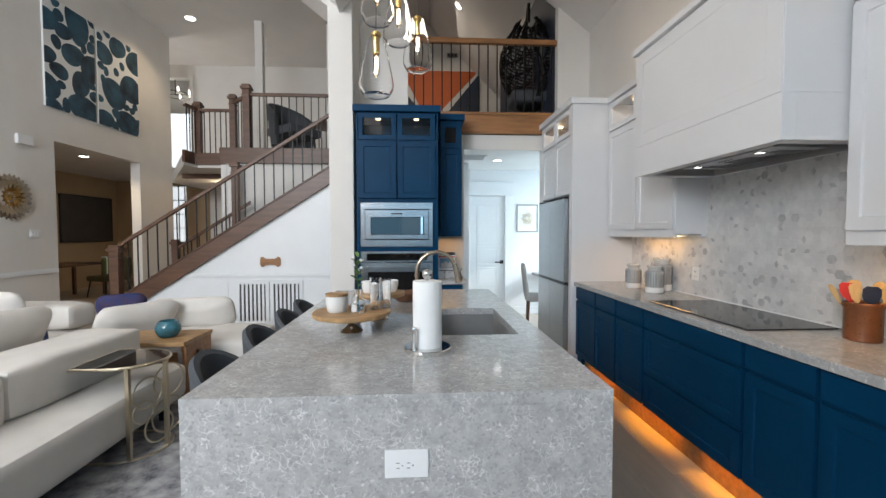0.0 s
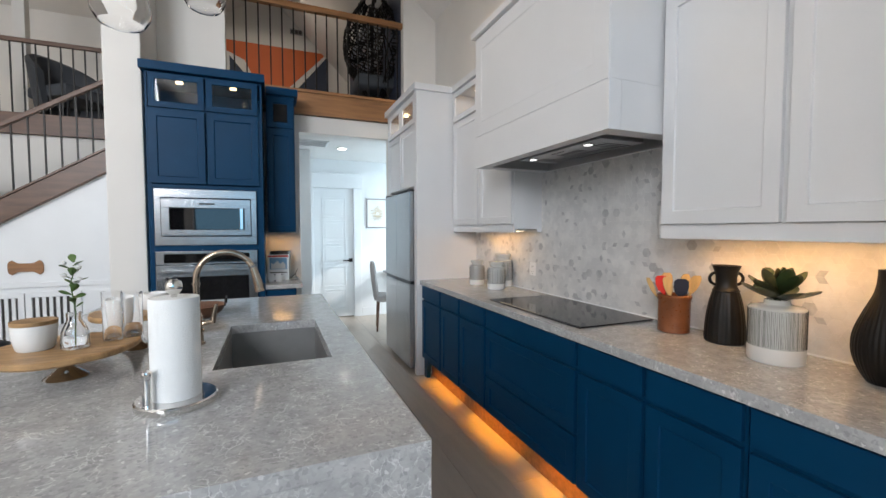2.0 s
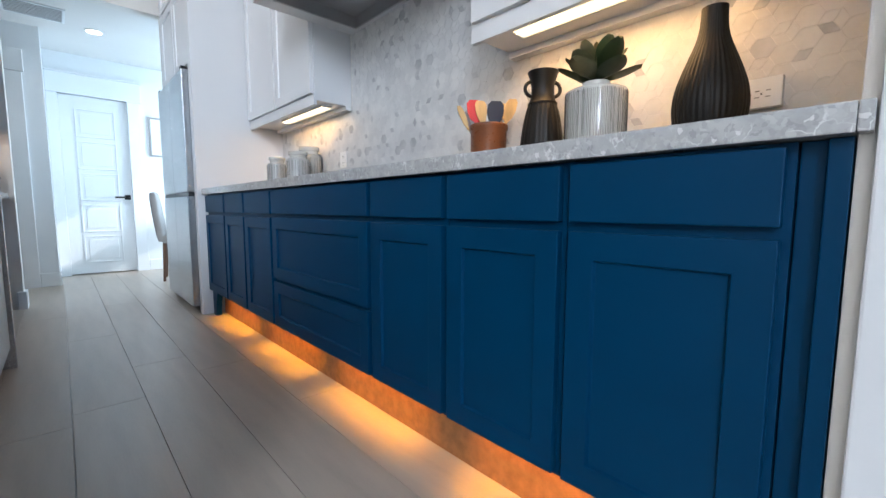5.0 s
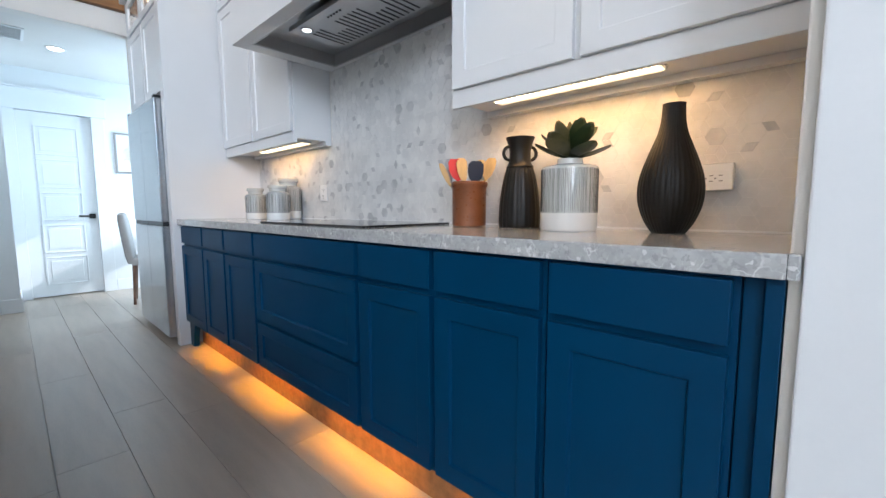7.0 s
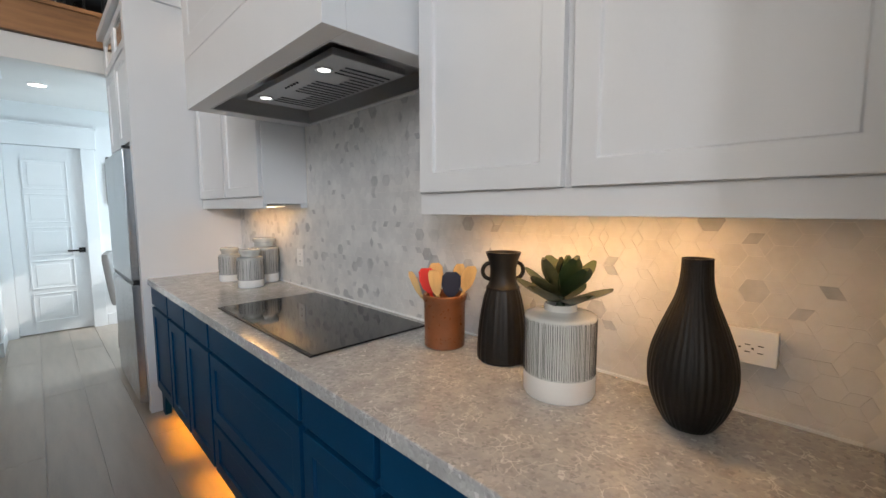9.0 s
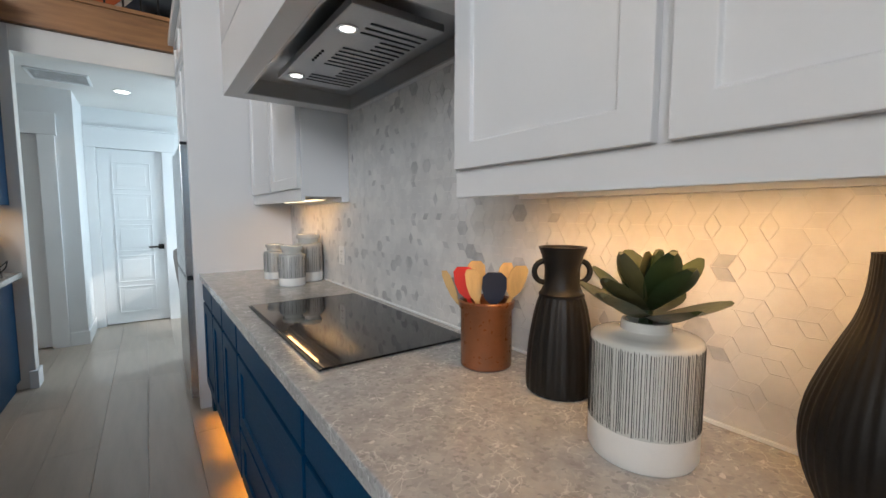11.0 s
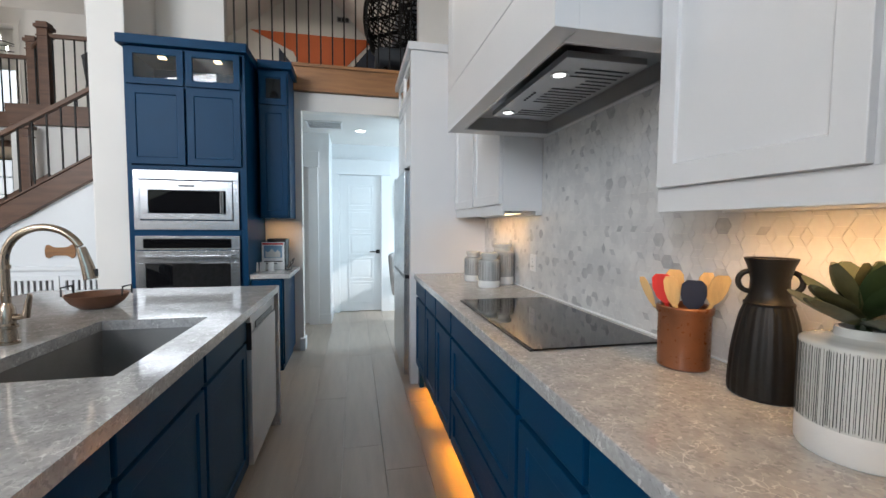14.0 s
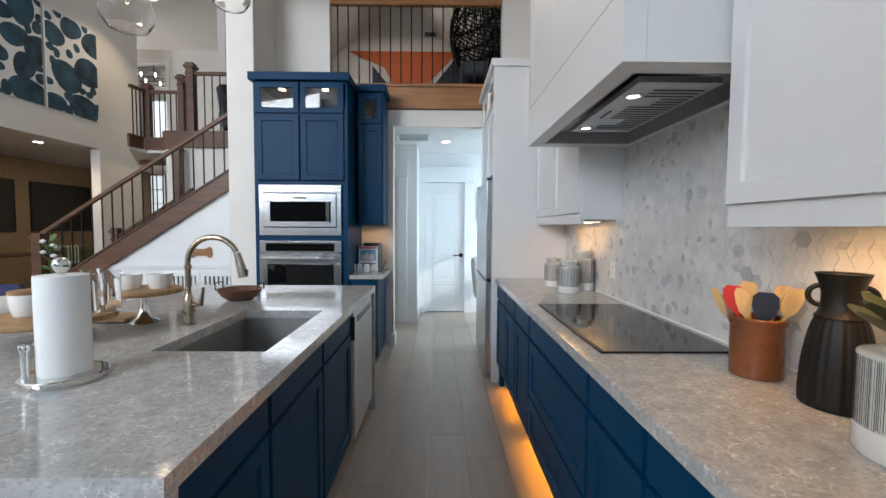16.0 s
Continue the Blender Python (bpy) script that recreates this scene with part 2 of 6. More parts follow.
PALELEAF = material("olive_succulent_leaf", (0.11, 0.10, 0.045), 0.45, 0, 0.2, 20, 90, 0.1, second=(0.05, 0.06, 0.025))
OVENGLASS = material("mirrored_oven_glass", (0.006, 0.006, 0.007), 0.03, 0, 0.1, 4, 80, 0.0)
OVENGLASS.node_tree.nodes["Principled BSDF"].inputs["IOR"].default_value = 1.75
TWIG = material("leafy_twig", (0.09, 0.16, 0.04), 0.5, 0, 0.2, 14, 90, 0.1)
PAPER = material("paper_towel", (0.82, 0.82, 0.81), 0.95, 0, 0.03, 10, 260, 0.5)
PLASTIC = material("white_plastic", (0.80, 0.80, 0.80), 0.35, 0, 0.02, 6, 90, 0.02)
BASKET = material("brown_woven_bowl", (0.16, 0.065, 0.03), 0.5, 0, 0.25, 12, 160, 0.4)
TEALGLASS = material("teal_glazed_glass", (0.06, 0.20, 0.25), 0.12, 0, 0.3, 14, 60, 0.05)
CANVAS = material("painted_canvas", (0.78, 0.78, 0.77), 0.85, 0, 0.03, 4, 300, 0.3)
WATERCOLOUR = material("indigo_watercolour", (0.006, 0.011, 0.022), 0.85, 0, 0.2, 3.5, 30, 0.1, second=(0.035, 0.10, 0.15), rand=0.4)
RUGMAT = material("faded_grey_rug", (0.46, 0.45, 0.45), 0.95, 0, 0.3, 9, 60, 0.6, second=(0.07, 0.07, 0.085))
SLATE = material("dark_slate_panel", (0.055, 0.048, 0.044), 0.6, 0, 0.15, 4, 90, 0.1)
GROUT = material("pale_grout", (0.74, 0.725, 0.70), 0.85, 0, 0.05, 6, 160, 0.1)
SINKMAT = material("grey_composite_sink", (0.21, 0.205, 0.20), 0.5, 0, 0.1, 8, 140, 0.08)
SKYPRINT = material("printed_sky", (0.22, 0.38, 0.55), 0.6, 0, 0.1, 8, 90, 0.02)
PANE = glass_material("clear_glass")
SHADEGLASS = glass_material("thin_clear_glass", (1, 1, 1), 0.0, 1.18)
SMOKED = glass_material("tinted_cabinet_glass", (0.9, 0.9, 0.9))
# paler than STEEL, so the dishwasher reads lit despite the dark cabinets it reflects
PLATE = material("lightened_satin_steel", (0.66, 0.66, 0.66), 0.45, 1, 0.04, 5, 90, 0.03)
AMBERLED = glow_material("amber_led", (1.0, 0.42, 0.03), 1.2)
LED = glow_material("warm_led", (1.0, 0.72, 0.38), 4.0)
BEAD = glow_material("warm_led_bead", (1.0, 0.80, 0.50), 12)
CANLIGHT = glow_material("downlight_glow", (1.0, 0.96, 0.88), 22)
HOODLAMP = glow_material("hood_lamp_glow", (1.0, 0.98, 0.94), 7)
FILAMENT = glow_material("filament_glow", (1.0, 0.74, 0.44), 40)
DISPLAYGLOW = glow_material("cabinet_light_glow", (1.0, 0.68, 0.36), 60)


# ---- building tools ----
def box(bm, x0, x1, y0, y1, z0, z1):
    v = [bm.verts.new((x, y, z)) for z in (z0, z1) for x, y in ((x0, y0), (x1, y0), (x1, y1), (x0, y1))]
    for f in ((3, 2, 1, 0), (4, 5, 6, 7), (0, 1, 5, 4), (1, 2, 6, 5), (2, 3, 7, 6), (3, 0, 4, 7)):
        bm.faces.new([v[i] for i in f])
    return v


def boxed(*dims):
    bm = bmesh.new()
    for d in dims:
        box(bm, *d)
    return bm


def lathe(profile, seg=28, x=0.0, y=0.0, bm=None, ribs=0, rib=0.0, closed=False):
    """Turned shape round z from (radius, height) pairs; ribs give a fluted surface, closed joins the profile on itself."""
    bm = bm or bmesh.new()
    rings = []
    for r, z in profile:
        ring = []
        for i in range(seg):
            a = 2 * math.pi * i / seg
            k = r * (1 + (rib * math.cos(ribs * a) if ribs else 0))
            ring.append(bm.verts.new((x + k * math.cos(a), y + k * math.sin(a), z)))
        rings.append(ring)
    for lo, hi in zip(rings, rings[1:] + (rings[:1] if closed else [])):
        for i in range(seg):
            bm.faces.new((lo[i], lo[(i + 1) % seg], hi[(i + 1) % seg], hi[i]))
    if closed:
        return bm
    if profile[0][0] > 1e-5:
        bm.faces.new(rings[0][::-1])
    if profile[-1][0] > 1e-5:
        bm.faces.new(rings[-1])
    return bm


def eased(profile, steps=4):
    """More points between those of a profile, along a smooth curve."""
    out, n = [], len(profile)
    for i in range(n - 1):
        p = [Vector(profile[max(0, min(n - 1, k))]) for k in (i - 1, i, i + 1, i + 2)]
        for k in range(steps):
            t = k / steps
            q = 0.5 * (2 * p[1] + (p[2] - p[0]) * t + (2 * p[0] - 5 * p[1] + 4 * p[2] - p[3]) * t * t + (3 * p[1] - p[0] - 3 * p[2] + p[3]) * t ** 3)
            out.append((max(q.x, 0.0), q.y))
    return out + [tuple(profile[-1])]


def tube(points, r, seg=10, bm=None, closed=False):
    """A round bar swept along points; r may be one number or one for each point."""
    bm = bm or bmesh.new()
    pts = [Vector(p) for p in points]
    n = len(pts)
    rings, side = [], None
    for i, p in enumerate(pts):
        a = pts[(i - 1) % n] if (i or closed) else p
        b = pts[(i + 1) % n] if (i < n - 1 or closed) else p
        d = (b - a).normalized()
        if side is None:
            side = d.orthogonal().normalized()
        side = (side - d * side.dot(d)).normalized()
        up = d.cross(side)
        rad = r[i] if isinstance(r, (list, tuple)) else r
        rings.append([bm.verts.new(p + rad * (math.cos(2 * math.pi * k / seg) * side + math.sin(2 * math.pi * k / seg) * up)) for k in range(seg)])
    pairs = list(zip(rings, rings[1:])) + ([(rings[-1], rings[0])] if closed else [])
    for lo, hi in pairs:
        for k in range(seg):
            bm.faces.new((lo[k], lo[(k + 1) % seg], hi[(k + 1) % seg], hi[k]))
    if not closed:
        bm.faces.new(rings[0][::-1])
        bm.faces.new(rings[-1])
    return bm


def cushion(x0, x1, y0, y1, z0, z1, puff=0.35, cuts=8):
    """A stuffed block with rounded corners and a swollen middle."""
    bm = bmesh.new()
    bmesh.ops.create_cube(bm, size=2)
    bmesh.ops.subdivide_edges(bm, edges=bm.edges[:], cuts=cuts, use_grid_fill=True)
    c, h = Vector(((x0 + x1) / 2, (y0 + y1) / 2, (z0 + z1) / 2)), Vector(((x1 - x0) / 2, (y1 - y0) / 2, (z1 - z0) / 2))
    rad = min(h) * puff
    for v in bm.verts:
        p = Vector([v.co[i] * h[i] for i in range(3)])
        q = Vector([max(-(h[i] - rad), min(h[i] - rad, p[i])) for i in range(3)])
        d = p - q
        p = q + (d.normalized() * rad if d.length > 1e-6 else d)
        p += 0.012 * noise.noise_vector(p * 3.0 + c)
        v.co = c + p
    return bm


def finish(bm, bevel):
    bmesh.ops.recalc_face_normals(bm, faces=bm.faces[:])
    if bevel:
        sharp = [e for e in bm.edges if len(e.link_faces) == 2 and e.calc_face_angle(0) > 0.6]
        bmesh.ops.bevel(bm, geom=sharp, offset=bevel, segments=2, profile=0.6, affect="EDGES", clamp_overlap=True)


def mesh_object(name, bm, mat, bevel=0.0, smooth=False):
    finish(bm, bevel)
    me = bpy.data.meshes.new(name)
    bm.to_mesh(me)
    bm.free()
    me.materials.append(mat)
    if smooth:
        me.polygons.foreach_set("use_smooth", [True] * len(me.polygons))
        me.set_sharp_from_angle(angle=radians(38))
    return new(name, me)


def thing(name, at=(0, 0, 0), label="", category="", group="", turn=0.0):
    ob = new(name)
    ob.empty_display_size = 0.1
    ob.matrix_world = pose(*at, 0, 0, turn)
    return tagged(ob, label, category, group)


def part(name, bm, mat, parent, label="", bevel=0.0, smooth=False):
    ob = mesh_object(name, bm, mat, bevel, smooth)
    ob.parent = parent
    if label:
        ob["label"] = label
    return ob


def structure(name, bm, mat, label="", bevel=0.0, category=""):
    return tagged(mesh_object(name, bm, mat, bevel), label, category or name.split("_")[0], "", "structure")


def placed(side, x, y, z):
    """Maps (u across, d out, v up) on a face that looks to -y, -x, +x or +y."""
    return {"-y": lambda u, d, v: (x + u, y - d, z + v), "+y": lambda u, d, v: (x + u, y + d, z + v),
            "-x": lambda u, d, v: (x - d, y + u, z + v), "+x": lambda u, d, v: (x + d, y + u, z + v)}[side]


def fbox(bm, f, u0, u1, d0, d1, v0, v1):
    a, b = f(u0, d0, v0), f(u1, d1, v1)
    lo, hi = [min(p, q) for p, q in zip(a, b)], [max(p, q) for p, q in zip(a, b)]
    box(bm, lo[0], hi[0], lo[1], hi[1], lo[2], hi[2])


def shaker(side, x, y, z, w, h, frame_w=0.058, t=0.021, back=0.009, hole=False):
    """A frame-and-panel front in one piece; hole leaves the middle open for glass."""
    f, bm = placed(side, x, y, z), bmesh.new()

    def ring(m, d):
        return [bm.verts.new(f(u, d, v)) for u, v in ((m, m), (w - m, m), (w - m, h - m), (m, h - m))]

    rings = [ring(0, 0), ring(0, t), ring(frame_w, t), ring(frame_w + 0.003, 0 if hole else t - back)]
    for lo, hi in zip(rings, rings[1:]):
        for i in range(4):
            bm.faces.new((lo[i], lo[(i + 1) % 4], hi[(i + 1) % 4], hi[i]))
    if hole:
        for i in range(4):
            bm.faces.new((rings[3][i], rings[3][(i + 1) % 4], rings[0][(i + 1) % 4], rings[0][i]))
    else:
        bm.faces.new(rings[3])
        bm.faces.new(rings[0][::-1])
    return bm


def slab(side, x, y, z, w, h, t=0.021):
    f, bm = placed(side, x, y, z), bmesh.new()
    fbox(bm, f, 0, w, 0, t, 0, h)
    return bm

# ---- the large structure ----
X_W, Y_H = 2.48, 5.47          # tiled kitchen wall, hall and loft wall


def prism(points, lo, hi, axis="y"):
    """A flat outline given the thickness lo to hi along y (points x, z) or z (points x, y) or x (points y, z)."""
    bm = bmesh.new()
    make = {"y": lambda p, w: (p[0], w, p[1]), "z": lambda p, w: (p[0], p[1], w), "x": lambda p, w: (w, p[0], p[1])}[axis]
    a, b = [bm.verts.new(make(p, lo)) for p in points], [bm.verts.new(make(p, hi)) for p in points]
    bm.faces.new(a[::-1]), bm.faces.new(b)
    n = len(points)
    for i in range(n):
        bm.faces.new((a[i], a[(i + 1) % n], b[(i + 1) % n], b[i]))
    return bm


floor = structure("floor", boxed((-10.2, 4.0, -3.6, 14.2, -0.2, -0.014)), GROUT, "dark joint bed under greige oak planks")
structure("wall_east", boxed((X_W, 2.64, 0.62, 5.6, 0, 4.4)), WALL, "warm white kitchen wall behind the cabinets")
structure("wall_return", boxed((1.885, X_W, 0.70, 0.857, 0, 4.4), (1.885, 2.0, 0.30, 0.70, 0, 4.4)), WALL, "white wall stub that ends the counter run", 0.004)
structure("wall_pantry", boxed((1.9, 2.05, -3.5, 0.30, 0, 4.4)), WALL, "warm white wall beside the counter's end")
structure("trim_pantry", boxed((1.862, 1.8845, 0.70, 0.838, 0, 2.35), (1.868, 1.8845, -1.2, 0.699, 0, 2.35)), WHITE, "white casing beside the counter's end", 0.004)
structure("wall_south", boxed((-6.2, -5.6, -3.65, -3.5, 0, 6.5), (-1.6, -1.4, -3.65, -3.5, 0, 6.5), (1.7, 2.7, -3.65, -3.5, 0, 6.5), (-5.6, -1.6, -3.65, -3.5, 5.0, 6.5), (-5.6, -1.6, -3.65, -3.5, 0, 0.35), (-5.6, -1.6, -3.65, -3.5, 2.55, 2.75), (-1.4, 1.7, -3.65, -3.5, 3.55, 6.5), (-1.4, 1.7, -3.65, -3.5, 2.3, 2.5), (-1.4, 1.7, -3.65, -3.5, 0, 0.1)), WALL, "white wall with tall window openings")
structure("wall_west", boxed((-6.2, -6.0, -3.65, 7.57, 0, 6.4), (-6.2, -6.0, 7.57, 9.73, 3.05, 6.4), (-6.2, -6.0, 9.73, 10.95, 0, 6.4)), WALL, "tall warm white living-room wall with an opening")
structure("wall_hall", boxed((-0.51, 0.822, Y_H, 5.59, 0, 2.74), (0.822, 1.9, Y_H, 5.59, 2.55, 2.74), (-0.51, 0.10, Y_H, 5.59, 2.74, 5.6), (2.06, 2.64, Y_H, 5.59, 2.74, 4.6), (1.86, X_W, Y_H, 5.59, 0, 2.74)), WALL, "cream wall round the hall and loft openings", 0.004)
structure("column", boxed((-0.79, -0.512, 4.9, 5.59, 0, 4.4)), WALL, "square warm white column beside the oven tower", 0.012)
SY = 6.62
structure("wall_stair", prism([(-3.95, 0), (-0.52, 0), (-0.52, 2.55), (-1.15, 2.21), (-3.95, 0.44)], SY, SY + 0.12), TRIM, "white panelled wall under the stairs")
structure("wall_stair_back", boxed((-3.25, -0.51, 7.83, 7.93, 0, 2.73)), WALL, "white wall behind the stairs")
structure("wall_hall_far", boxed((0.98, 1.13, 7.37, 7.51, 0, 2.6), (1.77, 3.7, 7.37, 7.51, 0, 2.6), (1.13, 1.77, 7.37, 7.51, 2.13, 2.6), (0.93, 1.03, 6.77, 7.37, 0, 2.6), (-0.4, 0.0, 6.65, 6.77, 0, 2.6), (0.755, 1.03, 6.65, 6.77, 0, 2.6), (0.0, 0.755, 6.65, 6.77, 2.13, 2.6)), TRIM, "white back-hall walls with two door openings")
structure("wall_hall_east", boxed((3.6, 3.7, 5.59, 5.9, 0, 2.6), (3.6, 3.7, 6.8, 7.37, 0, 2.6), (3.6, 3.7, 5.9, 6.8, 0, 0.7), (3.6, 3.7, 5.9, 6.8, 2.1, 2.6), (2.65, 3.7, 5.52, 5.59, 0, 2.6)), TRIM, "white hall wall with a window opening")
structure("ceiling_hall", boxed((-0.51, 3.7, 5.59, 7.51, 2.58, 2.70)), CEIL, "white back-hall ceiling")
structure("floor_loft", boxed((-0.51, 3.3, 5.50, 11.2, 2.76, 3.0)), GREYFAB, "loft floor with grey carpet")
structure("wall_loft_back", boxed((-1.5, 3.3, 11.0, 11.2, 2.9, 7.2), (-1.5, -1.4, 8.1, 11.0, 2.9, 7.2)), WALL, "pale loft wall with a painted mural")
structure("wall_loft_east", boxed((2.14, 2.28, 5.59, 9.7, 3.0, 6.4)), NAVY, "navy painted loft wall")
structure("mural_orange", prism([(-0.9, 5.70), (1.80, 5.70), (0.75, 4.6), (0.35, 4.6), (0.0, 5.3)], 10.985, 10.996), ORANGE, "orange painted panel on the loft wall", category="mural")
structure("mural_navy", prism([(1.84, 5.66), (1.84, 3.9), (0.4, 3.9)], 10.975, 10.984), NAVY, "navy painted triangle on the loft wall", category="mural")
structure("mural_navy_small", prism([(-0.3, 5.35), (-0.3, 4.4), (0.5, 4.4)], 10.975, 10.983), NAVY, "small navy painted triangle on the loft wall", category="mural")
structure("ceiling_kitchen", prism([(-0.65, 3.95), (0.75, 5.4), (X_W, 4.08), (2.66, 4.2), (0.75, 5.7), (-0.78, 4.2)], -3.6, 5.53), CEIL, "vaulted warm white kitchen ceiling")
structure("ceiling_living", boxed((-10.2, -3.6, -3.6, 14.0, 6.35, 6.5)), CEIL, "high flat living-room ceiling")
structure("ceiling_bulkhead", prism([(-0.65, 3.92), (-0.65, 6.5), (-3.7, 6.5), (-3.7, 6.35)], 4.92, 5.47), WALL, "sloping white bulkhead rising from the column")
structure("ceiling_slope", prism([(-0.63, 3.98), (-3.7, 6.40), (-3.7, 6.5), (-0.63, 4.1)], -3.6, 4.92), CEIL, "sloping living-room ceiling")
structure("ceiling_upper_hall", boxed((-3.6, -0.4, 5.47, 14.0, 6.35, 6.5)), CEIL, "pale upper-hall ceiling")
structure("ceiling_loft", prism([(-1.5, 5.4), (0.5, 6.9), (2.9, 4.5), (2.9, 4.7), (0.5, 7.1), (-1.5, 5.6)], 5.54, 11.2), CEIL, "vaulted loft ceiling")
# unseen cover, added to stop sun leaking through the ceiling gaps
structure("roof", boxed((-10.4, 4.2, -3.7, 14.3, 7.3, 7.5)), SLATE, "unseen slab above the ceilings that keeps the sun out")
# unseen shell, added to block sun at the sides
structure("wall_outer", boxed((4.0, 4.15, -3.7, 14.3, 2.7, 7.3), (4.0, 4.15, -3.7, 5.3, 0, 2.7), (4.0, 4.15, 7.6, 14.3, 0, 2.7), (-10.3, 4.0, 14.15, 14.3, 0, 7.3), (-10.35, -10.2, -3.7, 14.15, 0, 7.3), (2.7, 4.0, -3.7, -3.55, 0, 7.3), (-10.2, -6.2, -3.7, -3.55, 0, 7.3), (-6.2, 2.7, -3.66, -3.55, 6.5, 7.3)), WALL, "unseen outer shell added to keep stray sun out")
structure("wall_upper_far", boxed((-10.2, -7.28, 12.6, 12.75, 3.2, 6.349), (-6.39, -1.4, 12.6, 12.75, 3.2, 6.349), (-7.28, -6.39, 12.6, 12.75, 5.97, 6.349), (-8.6, -5.4, 13.9, 14.0, 3.2, 6.349)), WALL, "cream upper-hall wall with a tall doorway")
structure("trim_upper_doorway", boxed((-7.38, -7.281, 12.575, 12.6, 3.2, 5.97), (-6.389, -6.29, 12.575, 12.6, 3.2, 5.97), (-7.40, -6.27, 12.57, 12.6, 5.971, 6.09)), WALL, "cream casing round the upper doorway", 0.004)
structure("trim_foyer_beams", boxed((-4.85, -3.42, 9.30, 9.42, 2.655, 2.749), (-4.60, -3.42, 10.6, 10.72, 2.655, 2.749)), STAIN, "dark stained ceiling beams under the landing", 0.004)
structure("wall_foyer", boxed((-10.2, -3.5, 13.2, 13.4, 0, 2.9), (-3.4, -3.3, 7.93, 13.2, 0, 2.73)), WALL, "cream foyer wall")
structure("wall_den", boxed((-9.0, -8.85, 5.5, 13.2, 0, 3.05)), TAN, "tan painted den wall")
structure("wall_den_side", boxed((-8.85, -6.2, 13.05, 13.2, 0, 3.05), (-8.85, -6.2, 5.5, 5.65, 0, 3.05)), TAN, "tan painted den side wall")
structure("ceiling_den", boxed((-9.0, -6.2, 5.5, 13.2, 3.05, 3.2)), CEIL, "pale den ceiling")
structure("floor_landing", prism([(-3.30, 7.8), (-0.51, 7.8), (-0.51, 12.6), (-6.0, 12.6), (-6.0, 10.95), (-4.14, 8.08), (-4.08, 8.45), (-3.5, 8.45)], 2.75, 3.0, "z"), WALL, "upper landing slab")
structure("trim_landing", boxed((-3.32, -0.51, 7.755, 7.797, 2.73, 3.01), (-4.09, -3.32, 8.39, 8.445, 2.80, 3.03), (-3.345, -3.30, 7.76, 8.445, 2.76, 3.01)), STAIN, "dark stained landing fascia", 0.006)
structure("column_landing", boxed((-3.53, -3.36, 9.95, 10.12, 3.002, 6.349)), WALL, "slim white post on the upper landing", 0.006)
structure("trim_landing_bay", prism([(-4.095, 8.445), (-4.165, 8.07), (-4.11, 8.055), (-4.091, 8.388)], 2.80, 3.03, "z"), STAIN, "dark stained fascia of the landing bay", 0.004)
structure("trim_loft_beam", boxed((0.10, 2.06, 5.42, 5.468, 2.745, 2.985), (0.10, 2.06, 5.405, 5.468, 2.985, 3.02)), OAK, "honey oak beam below the loft rail", 0.006)
structure("trim_wainscot", boxed((-5.998, -5.975, -3.5, 7.55, 0.80, 0.87), (-5.998, -5.985, -3.5, 7.55, 0.0, 0.14), (-3.8, -0.8, SY - 0.025, SY - 0.002, 0.79, 0.845), (-3.9, -0.8, SY - 0.02, SY - 0.002, 0.0, 0.1)), TRIM, "white chair rail and skirting", 0.004)
structure("baseboard", boxed((0.785, 0.84, 5.44, 5.60, 0, 0.14), (1.0305, 1.044, 6.64, 7.34, 0, 0.14), (0.886, 1.044, 6.632, 6.649, 0, 0.14), (1.895, 3.6, 7.355, 7.37, 0, 0.14)), TRIM, "white moulded skirting", 0.006)
structure("trim_door_casing", boxed((1.031, 1.131, 7.345, 7.37, 0, 2.12), (1.765, 1.89, 7.345, 7.37, 0, 2.12), (1.031, 1.91, 7.34, 7.37, 2.121, 2.35), (1.031, 1.92, 7.33, 7.37, 2.351, 2.375), (0.755, 0.885, 6.625, 6.65, 0, 2.12), (-0.13, 0.0, 6.625, 6.65, 0, 2.12), (-0.14, 0.90, 6.62, 6.65, 2.121, 2.33)), TRIM, "white door casings", 0.004)
structure("backdrop_ground", boxed((-60, 60, -80, -3.7, -0.3, -0.2)), GREEN, "grass outside the windows")
for bx, bz, bw in ((-24, 5.2, 16), (-8, 6.4, 13), (7, 5.6, 12)):
    structure("backdrop_house", prism([(bx - bw / 2, -0.2), (bx + bw / 2, -0.2), (bx + bw / 2, bz * 0.5), (bx, bz), (bx - bw / 2, bz * 0.5)], -34, -28), SLATE, "house with a dark roof across the lawn", category="house")


